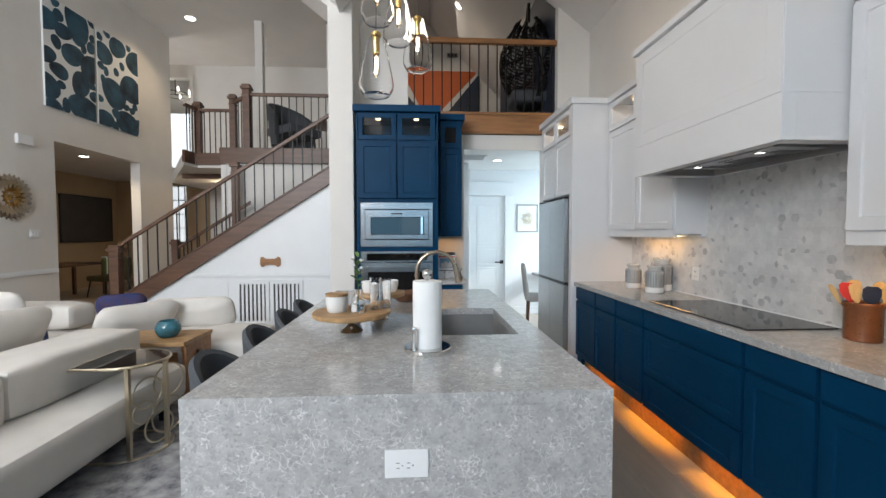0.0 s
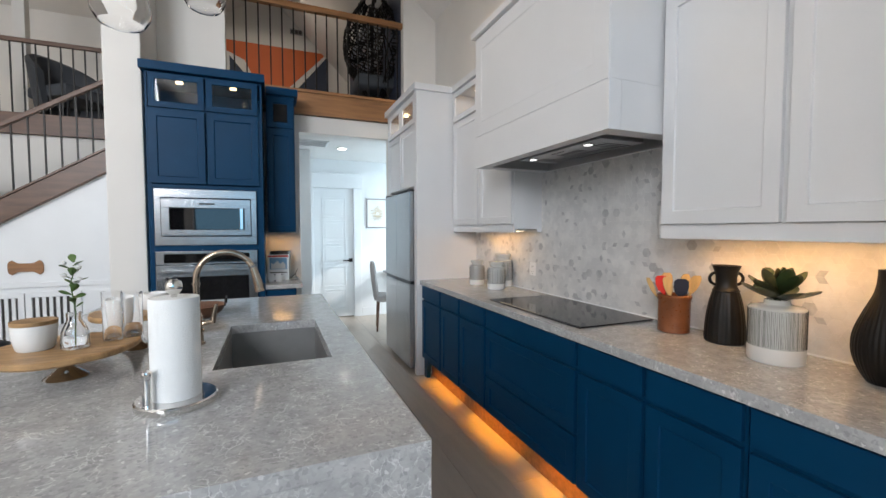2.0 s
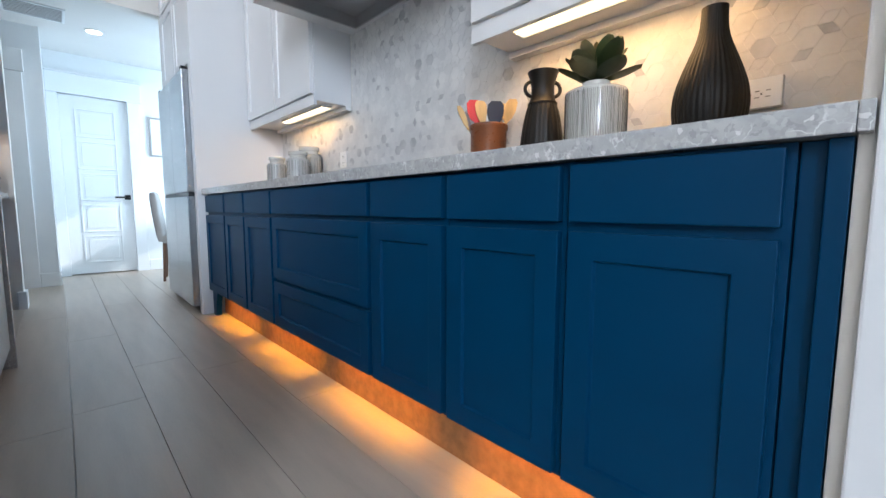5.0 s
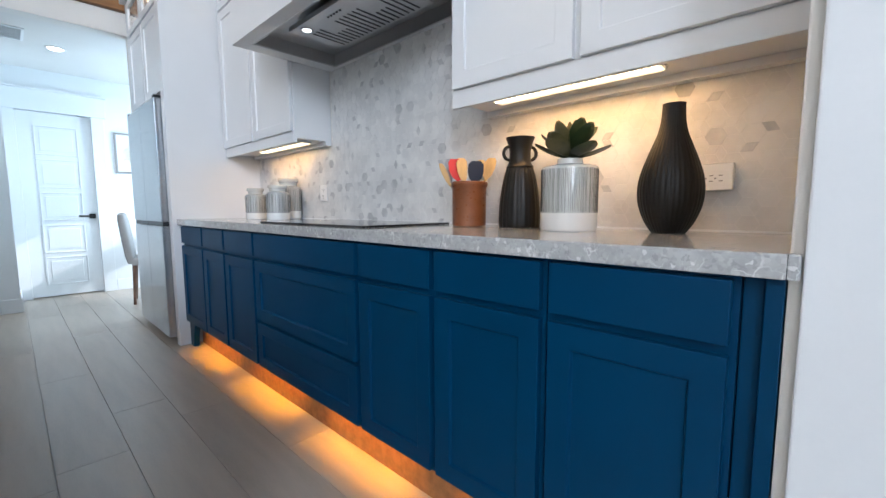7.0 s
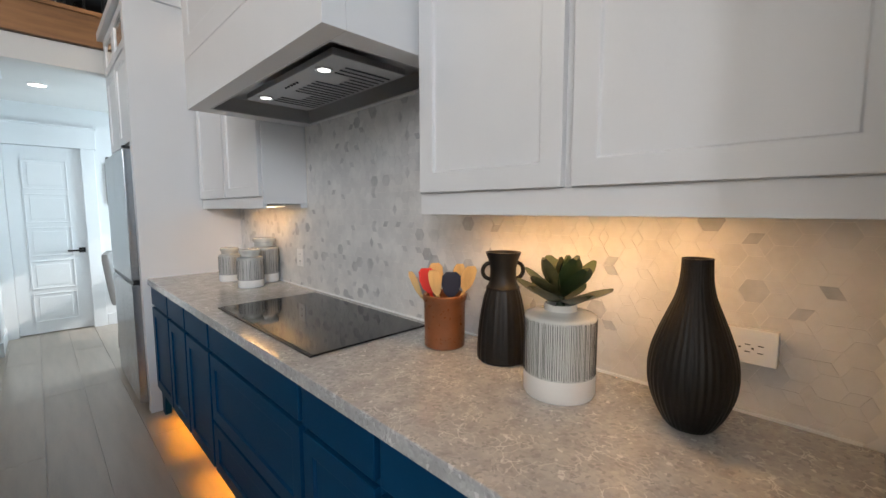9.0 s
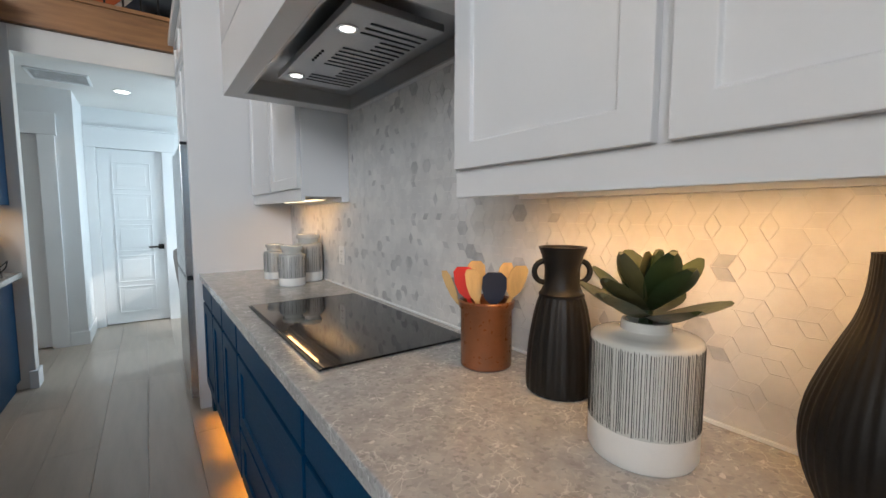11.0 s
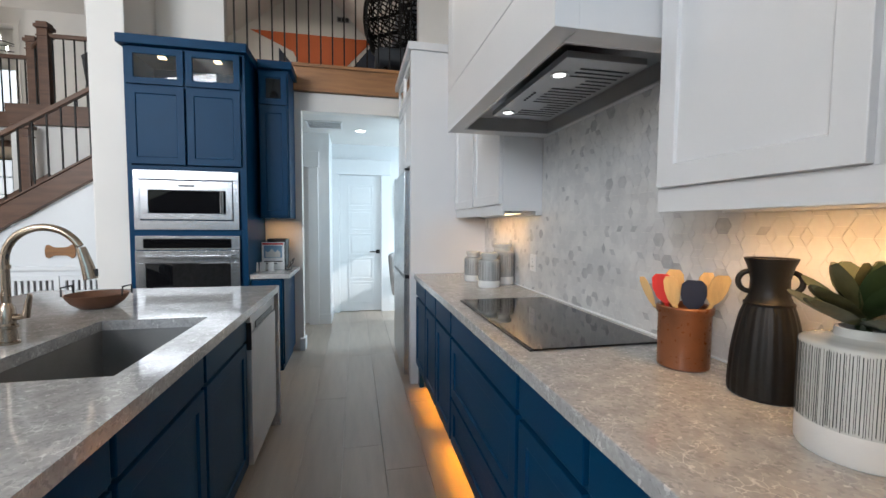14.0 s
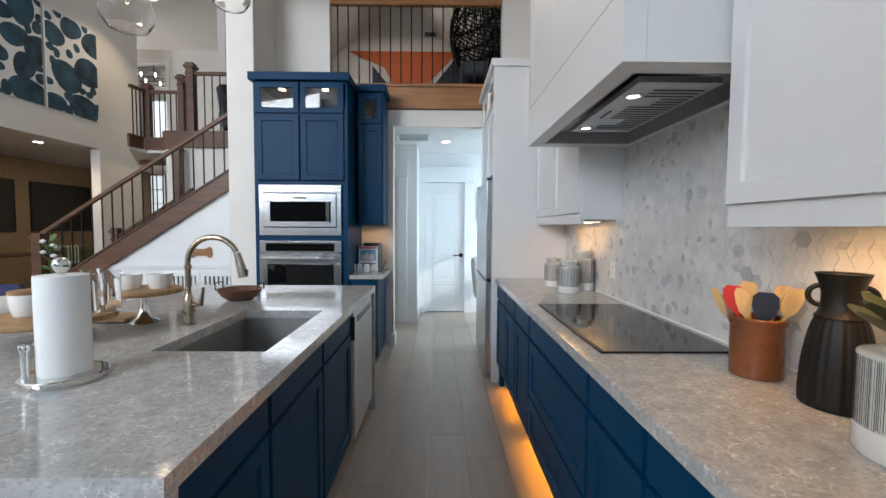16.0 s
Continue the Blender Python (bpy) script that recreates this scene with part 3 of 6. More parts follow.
def panelled_door(name, x, y, w, h, handle_u, label):
    d = tagged(part(name, slab("-y", x, y, 0.012, w, h - 0.012, 0.02), TRIM, None), label, "door", "", "structure")
    f = placed("-y", x, y - 0.02, 0.012)
    ph = (h - 0.30) / 5
    for k in range(5):
        z0 = 0.13 + k * (ph + 0.012)
        bm = bmesh.new()
        for u0, u1, v0, v1 in ((0.13, w - 0.13, z0, z0 + 0.012), (0.13, w - 0.13, z0 + ph - 0.05, z0 + ph - 0.038), (0.13, 0.142, z0, z0 + ph - 0.04), (w - 0.142, w - 0.13, z0, z0 + ph - 0.04)):
            fbox(bm, f, u0, u1, 0, 0.010, v0, v1)
        fbox(bm, f, 0.175, w - 0.175, 0, 0.005, z0 + 0.045, z0 + ph - 0.085)
        part("panel", bm, TRIM, d, bevel=0.002)
    bm = bmesh.new()
    fbox(bm, f, handle_u - 0.03, handle_u + 0.03, 0, 0.012, 0.90, 0.96)
    fbox(bm, f, handle_u - 0.13, handle_u + 0.01, 0.04, 0.055, 0.92, 0.94)
    fbox(bm, f, handle_u - 0.01, handle_u + 0.01, 0.012, 0.05, 0.92, 0.94)
    part("door_handle", bm, IRON, d, "black lever handle", 0.003)
    return d


panelled_door("door_1", 1.133, 7.42, 0.634, 2.12, 0.582, "white five-panel interior door, closed")
panelled_door("door_2", 0.003, 6.70, 0.75, 2.12, 0.10, "white interior door in the back hall, closed")

# ---- kitchen: the run along the tiled wall ----
FACE = 1.888


def run_cabinet(y0, y1, label, drawers=False, z0=0.185):
    c = thing("base_cabinet", (0, 0, 0), label, "cabinet", "blue base cabinets")
    g = 0.012
    part("body", boxed((FACE, X_W - 0.01, y0 + 0.001, y1 - 0.001, z0, 0.906)), BLUE, c)
    w = y1 - y0 - 2 * g
    part("drawer", slab("-x", FACE, y0 + g, 0.778, w, 0.120), BLUE, c, bevel=0.003)
    if drawers:
        part("drawer", shaker("-x", FACE, y0 + g, 0.447, w, 0.313), BLUE, c, bevel=0.0025)
        part("drawer", shaker("-x", FACE, y0 + g, z0 + 0.01, w, 0.236), BLUE, c, bevel=0.0025)
    else:
        part("door", shaker("-x", FACE, y0 + g, z0 + 0.01, w, 0.748 - z0), BLUE, c, bevel=0.0025)
    return c


for y0, y1 in ((3.807, 4.285), (3.412, 3.807), (2.985, 3.412), (1.672, 2.062), (1.296, 1.672), (0.918, 1.296)):
    run_cabinet(y0, y1, "navy blue painted base cabinet with one drawer and a shaker door")
run_cabinet(2.062, 2.985, "navy blue painted drawer cabinet under the cooktop", True)
fil = thing("filler_panel", (0, 0, 0), "navy blue cabinet filler strip against the wall", "panel")
part("panel", boxed((FACE - 0.008, FACE + 0.3, 0.859, 0.885, 0.0, 0.906), (FACE + 0.008, FACE + 0.3, 0.8855, 0.9165, 0.0, 0.906)), BLUE, fil, bevel=0.002)
toe = thing("toe_kick", (0, 0, 0), "recessed toe kick coloured orange for the glow of its amber light strip", "plinth")
# oak's orange on this board stands in for the strip's amber glow
part("board", boxed((1.97, 2.0, 0.92, 4.28, 0, 0.183)), OAK, toe)
part("light_strip", boxed((1.945, 1.965, 0.95, 4.2, 0.172, 0.183)), AMBERLED, toe, "warm light strip")
ft = thing("cabinet_foot", (0, 0, 0), "navy blue carved foot under the end cabinet", "foot")
part("foot", prism([(4.15, 0.184), (4.28, 0.184), (4.28, 0), (4.21, 0), (4.195, 0.09)], 1.89, 1.93, "x"), BLUE, ft, bevel=0.004)
top = thing("countertop", (0, 0, 0), "polished grey quartz countertop along the wall", "countertop")
part("slab", boxed((1.853, 1.8845, 0.841, 0.8575, 0.908, 0.95), (1.853, X_W - 0.012, 0.858, 4.30, 0.908, 0.95)), QUARTZ, top, bevel=0.003)
ck = thing("cooktop", (0, 0, 0), "black glass induction cooktop set in the counter", "cooktop")
part("glass", boxed((1.937, 2.425, 2.11, 3.025, 0.951, 0.958)), BLACK, ck, bevel=0.003)
part("edge_strip", boxed((1.928, 1.9365, 2.11, 3.025, 0.951, 0.957)), DARK, ck, "thin dark edge trim")


def glazed(c, side, x, y, z, w, h, colour, back):
    leaf_door = part("glass_door", shaker(side, x, y, z, w, h, 0.05, hole=True), colour, c, bevel=0.002)
    f, bm = placed(side, x, y, z), bmesh.new()
    fbox(bm, f, 0.05, w - 0.05, 0.007, 0.011, 0.05, h - 0.05)
    pane = part("pane", bm, SMOKED, leaf_door, "clear glass pane")
    pane.visible_shadow = False
    bm = bmesh.new()
    fbox(bm, f, w / 2 - 0.025, w / 2 + 0.025, -0.15, -0.10, h - 0.03, h - 0.02)
    part("display_light", bm, DISPLAYGLOW, c, "small warm display light")


def hollow(side, x, y, z0, z1, w, deep, t=0.016, shelf=None):
    """A cabinet carcass that is open in front."""
    f, bm = placed(side, x, y, 0), bmesh.new()
    fbox(bm, f, 0, t, -deep, -0.001, z0, z1)
    fbox(bm, f, w - t, w, -deep, -0.001, z0, z1)
    fbox(bm, f, t, w - t, -deep, -0.001, z0, z0 + t)
    fbox(bm, f, t, w - t, -deep, -0.001, z1 - t, z1)
    fbox(bm, f, t, w - t, -deep, -deep + t, z0 + t, z1 - t)
    return bm


def wall_cabinet(y0, y1, x, z0, split, label, glass_z=2.50, top_z=2.795):
    c = thing("wall_cabinet", (0, 0, 0), label, "cabinet", "white wall cabinets")
    part("body", boxed((x + 0.001, X_W - 0.009, y0, y1, z0 - 0.010, glass_z - 0.012)), WHITE, c, bevel=0.002)
    part("front_rail", boxed((x - 0.004, x + 0.0005, y0, y1, z0 - 0.036, z0 + 0.028)), WHITE, c, bevel=0.0015)
    part("lower_lip", boxed((x + 0.001, x + 0.016, y0, y1, z0 - 0.036, z0 - 0.0105)), WHITE, c)
    part("back_rail", boxed((X_W - 0.05, X_W - 0.011, y0, y1, z0 - 0.034, z0 - 0.0105)), WHITE, c)
    part("glass_case", hollow("-x", x, y0, glass_z - 0.01, top_z, y1 - y0, X_W - x - 0.01), WHITE, c)
    part("crown", boxed((x - 0.035, X_W - 0.006, y0, y1, top_z + 0.001, top_z + 0.06)), WHITE, c, bevel=0.006)
    edges = [y0, *split, y1]
    for a, b in zip(edges, edges[1:]):
        part("door", shaker("-x", x, a + 0.012, z0 + 0.030, b - a - 0.024, glass_z - z0 - 0.048), WHITE, c, bevel=0.0025)
        glazed(c, "-x", x, a + 0.012, glass_z, b - a - 0.024, top_z - glass_z - 0.012, WHITE, 0.2)
    return c


wall_cabinet(0.859, 1.896, 2.214, 1.437, (1.392,), "white shaker wall cabinet with a warm light strip underneath")
wall_cabinet(3.18, 4.295, 2.221, 1.458, (3.74,), "white shaker wall cabinet beside the range hood")
for x0, x1, y0, y1, z, lab in ((2.252, 2.322, 1.175, 1.75, 1.4265, "warm light strip under the wall cabinet by the vases"), (2.30, 2.37, 3.25, 3.88, 1.4475, "warm light strip under the wall cabinet by the canisters")):
    st = thing("light_strip", (0, 0, 0), lab, "light")
    part("channel", boxed((x0, x1, y0, y1, z - 0.012, z)), PLASTIC, st, bevel=0.002)
    part("diffuser", boxed((x0 + 0.004, x1 - 0.004, y0 + 0.008, y1 - 0.008, z - 0.016, z - 0.0125)), LED, st, "glowing warm diffuser")
    for k in range(24):
        part("led_bead", lathe([(0.007, z - 0.0195), (0.008, z - 0.0165)], 8, x0 + 0.018, y0 + 0.02 + (y1 - y0 - 0.04) * k / 23), BEAD, st, "small bright bead")

hood = thing("range_hood", (0, 0, 0), "white panelled range hood with a stainless steel insert", "range hood")
HX, H0, H1 = 1.885, 1.900, 3.172
part("lower_band", boxed((HX, 1.955, H0, H1, 1.882, 2.10), (2.452, X_W - 0.004, H0, H1, 1.882, 2.10), (1.955, 2.452, H0, 1.985, 1.882, 2.10), (1.955, 2.452, H1 - 0.09, H1, 1.882, 2.10)), WHITE, hood, bevel=0.002)
part("body", boxed((HX + 0.006, X_W - 0.004, H0 + 0.002, H1 - 0.002, 2.101, 2.785)), WHITE, hood, bevel=0.002)
part("front_panel", shaker("-x", HX + 0.006, H0 + 0.004, 2.101, H1 - H0 - 0.008, 0.68, 0.09, 0.0075, 0.003), WHITE, hood, bevel=0.003)
part("crown", boxed((HX - 0.03, X_W - 0.004, H0 - 0.012, H1 + 0.015, 2.786, 2.83)), WHITE, hood, bevel=0.006)
for dims in ((1.9555, 1.965, 1.986, H1 - 0.091, 1.884, 1.96), (2.442, 2.4515, 1.986, H1 - 0.091, 1.884, 1.96), (1.9655, 2.4415, 1.986, 1.996, 1.884, 1.96), (1.9655, 2.4415, H1 - 0.101, H1 - 0.091, 1.884, 1.96)):
    part("insert_side", boxed(dims), HOODSTEEL, hood, "stainless steel insert wall")
part("insert_top", boxed((1.9655, 2.4415, 1.9965, H1 - 0.1015, 1.95, 1.96)), HOODSTEEL, hood, "stainless steel insert top")
part("filter_plate", boxed((2.03, 2.32, 2.10, 2.82, 1.892, 1.915)), HOODSTEEL, hood, "stainless steel filter plate", 0.003)
# the plate is uncut; dark bars on it paint the slots' shade
for k in range(18):
    yy = 2.17 + k * 0.034
    x0 = 2.12 if k not in (3, 4, 5, 12, 13, 14) else 2.20
    part("filter_slot", boxed((x0, 2.305, yy, yy + 0.008, 1.8895, 1.8915)), DARK, hood, "thin dark bar for a shaded filter slot")
for k in range(5):
    part("button", lathe([(0.005, 1.887), (0.005, 1.8915)], 10, 2.076, 2.44 + k * 0.024), DARK, hood, "small black button")
for yy in (2.237, 2.73):
    part("hood_light", lathe([(0.022, 1.887), (0.022, 1.8915)], 24, 2.076, yy), HOODLAMP, hood, "round lit hood lamp")
    part("light_ring", lathe([(0.0225, 1.8872), (0.031, 1.8872), (0.031, 1.8915), (0.0225, 1.8915)], 24, 2.076, yy, closed=True), CHROME, hood)

# ---- fridge and its surround ----
tp = thing("tall_panel", (0, 0, 0), "tall white panel between the counter and the refrigerator", "panel")
part("panel", boxed((1.825, X_W - 0.004, 4.302, 4.385, 0, 2.79)), WHITE, tp, bevel=0.003)
oc = thing("fridge_cabinet", (0, 0, 0), "white cabinet over the refrigerator with lit glass doors", "cabinet", "white wall cabinets")
part("body", boxed((1.856, X_W - 0.005, 4.387, 5.36, 1.87, 2.49)), WHITE, oc)
part("glass_case", hollow("-x", 1.855, 4.387, 2.491, 2.79, 0.973, 0.55), WHITE, oc)
part("crown", boxed((1.80, X_W - 0.006, 4.285, 5.42, 2.791, 2.855)), WHITE, oc, bevel=0.006)
part("side_panel", boxed((1.84, X_W - 0.005, 5.362, 5.42, 0, 2.79)), WHITE, oc)
for a in (4.387, 4.873):
    part("door", shaker("-x", 1.855, a + 0.01, 1.88, 0.466, 0.60), WHITE, oc, bevel=0.0025)
    glazed(oc, "-x", 1.855, a + 0.01, 2.50, 0.466, 0.28, WHITE, 0.3)
fr = thing("refrigerator", (0, 0, 0), "stainless steel four-door refrigerator beside a tall white panel", "refrigerator")
part("body", boxed((1.875, X_W - 0.03, 4.40, 5.34, 0.03, 1.83)), DARK, fr)
for a in (4.40, 4.872):
    part("upper_door", boxed((1.782, 1.874, a + 0.002, a + 0.467, 0.93, 1.825)), STEEL, fr, bevel=0.006)
    part("lower_door", boxed((1.782, 1.874, a + 0.002, a + 0.467, 0.05, 0.895)), STEEL, fr, bevel=0.006)
    part("grip", boxed((1.790, 1.874, a + 0.004, a + 0.465, 0.897, 0.928)), DARK, fr, "black recessed grip band")
    part("hinge_cap", boxed((1.786, 1.90, a + (0.005 if a < 4.6 else 0.41), a + (0.055 if a < 4.6 else 0.46), 1.8265, 1.845)), DARK, fr)
for a in (4.44, 5.29):
    part("foot", lathe([(0.02, 0), (0.02, 0.029)], 12, 1.90, a), DARK, fr)

# ---- island ----
isl = thing("kitchen_island", (0, 0, 0), "kitchen island with navy cabinets under a grey quartz top", "island")
IX0, IX1, IY0, IY1 = -0.502, 0.866, 1.387, 3.80
SX0, SX1, SY0, SY1 = 0.325, 0.735, 2.125, 2.85
part("waterfall_end", boxed((IX0, IX1, IY0, IY0 + 0.04, 0, 0.9085)), QUARTZ, isl, "blue-grey veined quartz end slab", 0.002)
part("waterfall_end", boxed((IX0, IX1, IY1 - 0.04, IY1, 0, 0.9085)), QUARTZ, isl, "grey quartz end slab", 0.002)
part("base", boxed((-0.10, 0.318, IY0 + 0.045, IY1 - 0.045, 0.1, 0.905), (0.318, 0.812, IY0 + 0.045, SY0 - 0.03, 0.1, 0.905), (0.318, 0.812, SY1 + 0.03, IY1 - 0.045, 0.1, 0.905), (0.318, 0.812, SY0 - 0.03, SY1 + 0.03, 0.1, 0.62), (0.76, 0.812, SY0 - 0.03, SY1 + 0.03, 0.62, 0.905)), BLUE, isl)
part("plinth", boxed((-0.06, 0.74, IY0 + 0.05, IY1 - 0.05, 0, 0.0995)), BLUE, isl)
it = thing("island_countertop", (0, 0, 0), "polished grey quartz island top with a sink cut-out", "countertop")
part("slab", boxed((IX0, SX0, IY0, IY1, 0.909, 0.95), (SX1, IX1, IY0, IY1, 0.909, 0.95), (SX0, SX1, IY0, SY0, 0.909, 0.95), (SX0, SX1, SY1, IY1, 0.909, 0.95)), QUARTZ, it)
for y0, y1 in ((1.435, 1.92), (1.92, 2.50), (2.50, 3.09)):
    part("drawer_front", slab("+x", 0.812, y0 + 0.012, 0.775, y1 - y0 - 0.024, 0.115), BLUE, isl, bevel=0.003)
    part("door", shaker("+x", 0.812, y0 + 0.012, 0.13, y1 - y0 - 0.024, 0.63), BLUE, isl, bevel=0.0025)
dw = thing("dishwasher", (0, 0, 0), "stainless steel dishwasher built into the island", "dishwasher")
part("door", boxed((0.814, 0.850, 3.105, 3.735, 0.11, 0.80)), PLATE, dw, bevel=0.004)
part("control_strip", boxed((0.814, 0.846, 3.105, 3.735, 0.803, 0.90)), PLATE, dw, bevel=0.004)
part("vent", boxed((0.8145, 0.852, 3.094, 3.103, 0.72, 0.86)), DARK, dw)
part("grip", boxed((0.8465, 0.850, 3.2, 3.64, 0.81, 0.845)), DARK, dw, "dark pocket handle")
sk = thing("sink", (0, 0, 0), "grey composite undermount sink", "sink")
part("bowl", boxed((SX0 - 0.02, SX0, SY0 - 0.02, SY1 + 0.02, 0.66, 0.908), (SX1, SX1 + 0.02, SY0 - 0.02, SY1 + 0.02, 0.66, 0.908), (SX0, SX1, SY0 - 0.02, SY0, 0.66, 0.908), (SX0, SX1, SY1, SY1 + 0.02, 0.66, 0.908), (SX0, SX1, SY0, SY1, 0.64, 0.66)), SINKMAT, sk)
part("drain", lathe([(0.045, 0.6605), (0.045, 0.663), (0.03, 0.664)], 20, 0.53, 2.49), CHROME, sk, "round chrome drain")
fa = thing("faucet", (0.223, 2.526, 0.951), "warm brushed nickel gooseneck kitchen faucet", "faucet")
part("base", lathe([(0.030, 0), (0.030, 0.008), (0.024, 0.012), (0.022, 0.05), (0.027, 0.055), (0.027, 0.065), (0.022, 0.07), (0.022, 0.12), (0.017, 0.13), (0.013, 0.14)], 20), NICKEL, fa, smooth=True)
arc = [(0, 0, 0.13), (0, 0, 0.28)] + [(0.115 - 0.115 * math.cos(a), 0, 0.28 + 0.115 * math.sin(a)) for a in [math.pi * k / 14 for k in range(1, 13)]]
part("neck", tube(arc, 0.0125, 12), NICKEL, fa, smooth=True)
part("spray_head", tube([(0.222, 0, 0.325), (0.240, 0, 0.26), (0.248, 0, 0.215)], [0.014, 0.019, 0.021], 14), NICKEL, fa, smooth=True)
part("spray_button", boxed((0.262, 0.268, -0.006, 0.006, 0.225, 0.25)), DARK, fa)
part("lever", tube([(0.02, 0, 0.09), (0.06, -0.01, 0.095), (0.075, -0.012, 0.17)], [0.012, 0.012, 0.007], 10), NICKEL, fa, smooth=True)
part("collar", lathe([(0.016, 0.255), (0.016, 0.268)], 16), NICKEL, fa)

# ---- oven tower and hutch ----
tw = thing("oven_tower", (0, 0, 0), "tall navy blue cabinet with built-in microwave and oven", "cabinet")
TX0, TX1, TY = -0.458, 0.452, 4.748
part("body", boxed((TX0, TX1, TY + 0.0205, 5.465, 0.1, 2.48)), BLUE, tw)
for x0, x1 in ((TX0, -0.42), (0.402, TX1)):
    part("stile", boxed((x0, x1, TY, TY + 0.02, 0.1, 2.48)), BLUE, tw)
for z0, z1 in ((1.81, 1.84), (1.258, 1.305), (0.1, 0.54)):
    part("rail", boxed((-0.4195, 0.4015, TY, TY + 0.02, z0, z1)), BLUE, tw)
part("glass_case", hollow("-y", TX0, TY, 2.481, 2.80, TX1 - TX0, 0.5), BLUE, tw)
part("crown", boxed((TX0 - 0.03, TX1 + 0.03, TY - 0.055, 5.46, 2.801, 2.875)), BLUE, tw, bevel=0.006)
part("plinth", boxed((TX0 + 0.02, TX1 - 0.02, TY + 0.08, 5.46, 0, 0.0995)), BLUE, tw)
for a in (-0.432, 0.001):
    part("door", shaker("-y", a, TY, 1.85, 0.417, 0.63), BLUE, tw, bevel=0.0025)
    glazed(tw, "-y", a, TY, 2.498, 0.417, 0.29, BLUE, 0.3)
part("drawer", shaker("-y", -0.432, TY, 0.13, 0.85, 0.38), BLUE, tw, bevel=0.0025)
front = None
mw = thing("microwave", (0, 0, 0), "built-in stainless steel microwave with a dark window", "microwave")
f = placed("-y", -0.412, TY, 1.309)
for nm, dims, m, lab in (("trim", [(0, 0.802, 0, 0.02, 0, 0.075), (0, 0.802, 0, 0.02, 0.42, 0.494), (0, 0.045, 0, 0.02, 0.075, 0.42), (0.757, 0.802, 0, 0.02, 0.075, 0.42)], OVENSTEEL, ""),
                         ("door", [(0.05, 0.752, 0, 0.03, 0.085, 0.135), (0.05, 0.752, 0, 0.03, 0.33, 0.41), (0.05, 0.11, 0, 0.03, 0.135, 0.33), (0.70, 0.752, 0, 0.03, 0.135, 0.33)], OVENSTEEL, ""),
                         ("window", [(0.112, 0.698, 0, 0.024, 0.137, 0.328)], OVENGLASS, "black reflective window"),
                         ("handle", [(0.665, 0.69, 0.045, 0.06, 0.14, 0.33), (0.67, 0.685, 0.024, 0.045, 0.15, 0.17), (0.67, 0.685, 0.024, 0.045, 0.30, 0.32)], CHROME, "bright steel handle"),
                         ("badge", [(0.34, 0.46, 0.0305, 0.032, 0.36, 0.375)], DARK, ""),
                         ("button", [(0.72, 0.735, 0.0305, 0.033, 0.15, 0.155), (0.72, 0.735, 0.0305, 0.033, 0.17, 0.175)], DARK, "")):
    bm = bmesh.new()
    for d in dims:
        fbox(bm, f, *d)
    made = part(nm, bm, m, mw if nm not in ("window", "handle", "badge", "button", "display") else front, lab, 0.002)
    front = made if nm in ("door", "control_panel") else front
ov = thing("wall_oven", (0, 0, 0), "built-in stainless steel wall oven with a black window", "oven")
f = placed("-y", -0.412, TY, 0.538)
for nm, dims, m, lab in (("control_panel", [(0, 0.802, 0, 0.02, 0.60, 0.718)], OVENSTEEL, ""),
                         ("display", [(0.06, 0.735, 0.0205, 0.024, 0.615, 0.695)], BLACK, "black touch display"),
                         ("door", [(0, 0.802, 0, 0.03, 0.0, 0.06), (0, 0.802, 0, 0.03, 0.49, 0.592), (0, 0.075, 0, 0.03, 0.06, 0.49), (0.727, 0.802, 0, 0.03, 0.06, 0.49)], OVENSTEEL, ""),
                         ("window", [(0.077, 0.725, 0, 0.024, 0.062, 0.488)], OVENGLASS, "black reflective window"),
                         ("handle", [(0.05, 0.752, 0.07, 0.092, 0.535, 0.557), (0.07, 0.09, 0.03, 0.07, 0.538, 0.554), (0.712, 0.732, 0.03, 0.07, 0.538, 0.554)], OVENSTEEL, "steel bar handle")):
    bm = bmesh.new()
    for d in dims:
        fbox(bm, f, *d)
    made = part(nm, bm, m, ov if nm not in ("window", "handle", "badge", "button", "display") else front, lab, 0.002)
    front = made if nm in ("door", "control_panel") else front
hu = thing("narrow_wall_cabinet", (0, 0, 0), "narrow navy blue wall cabinet beside the oven tower", "cabinet")
part("body", boxed((0.484, 0.755, 5.10, 5.465, 1.42, 2.815)), BLUE, hu, bevel=0.002)
part("crown", boxed((0.485, 0.79, 5.055, 5.464, 2.816, 2.89)), BLUE, hu, bevel=0.006)
part("door", shaker("-y", 0.498, 5.10, 1.44, 0.243, 1.02, 0.05), BLUE, hu, bevel=0.0025)
part("upper_door", shaker("-y", 0.498, 5.10, 2.49, 0.243, 0.30, 0.05), BLUE, hu, bevel=0.0025)
part("small_pane", boxed((0.555, 0.685, 5.085, 5.089, 2.55, 2.73)), BLACK, hu, "small dark glass pane")
hb = thing("narrow_cabinet", (0, 0, 0), "narrow navy blue base cabinet beside the oven tower", "cabinet")
part("body", boxed((0.455, 0.735, 4.80, 5.465, 0.08, 0.872)), BLUE, hb, bevel=0.002)
part("front_door", shaker("-y", 0.467, 4.80, 0.12, 0.256, 0.74, 0.05), BLUE, hb, bevel=0.0025)
part("plinth", boxed((0.457, 0.71, 4.86, 5.46, 0, 0.0795)), BLUE, hb)
ht = thing("hutch_countertop", (0, 0, 0), "small grey quartz counter beside the oven tower", "countertop")
part("slab", boxed((0.454, 0.79, 4.765, 5.466, 0.873, 0.913)), QUARTZ, ht, bevel=0.002)

# ---- stairs and railings ----
SL = 0.6325
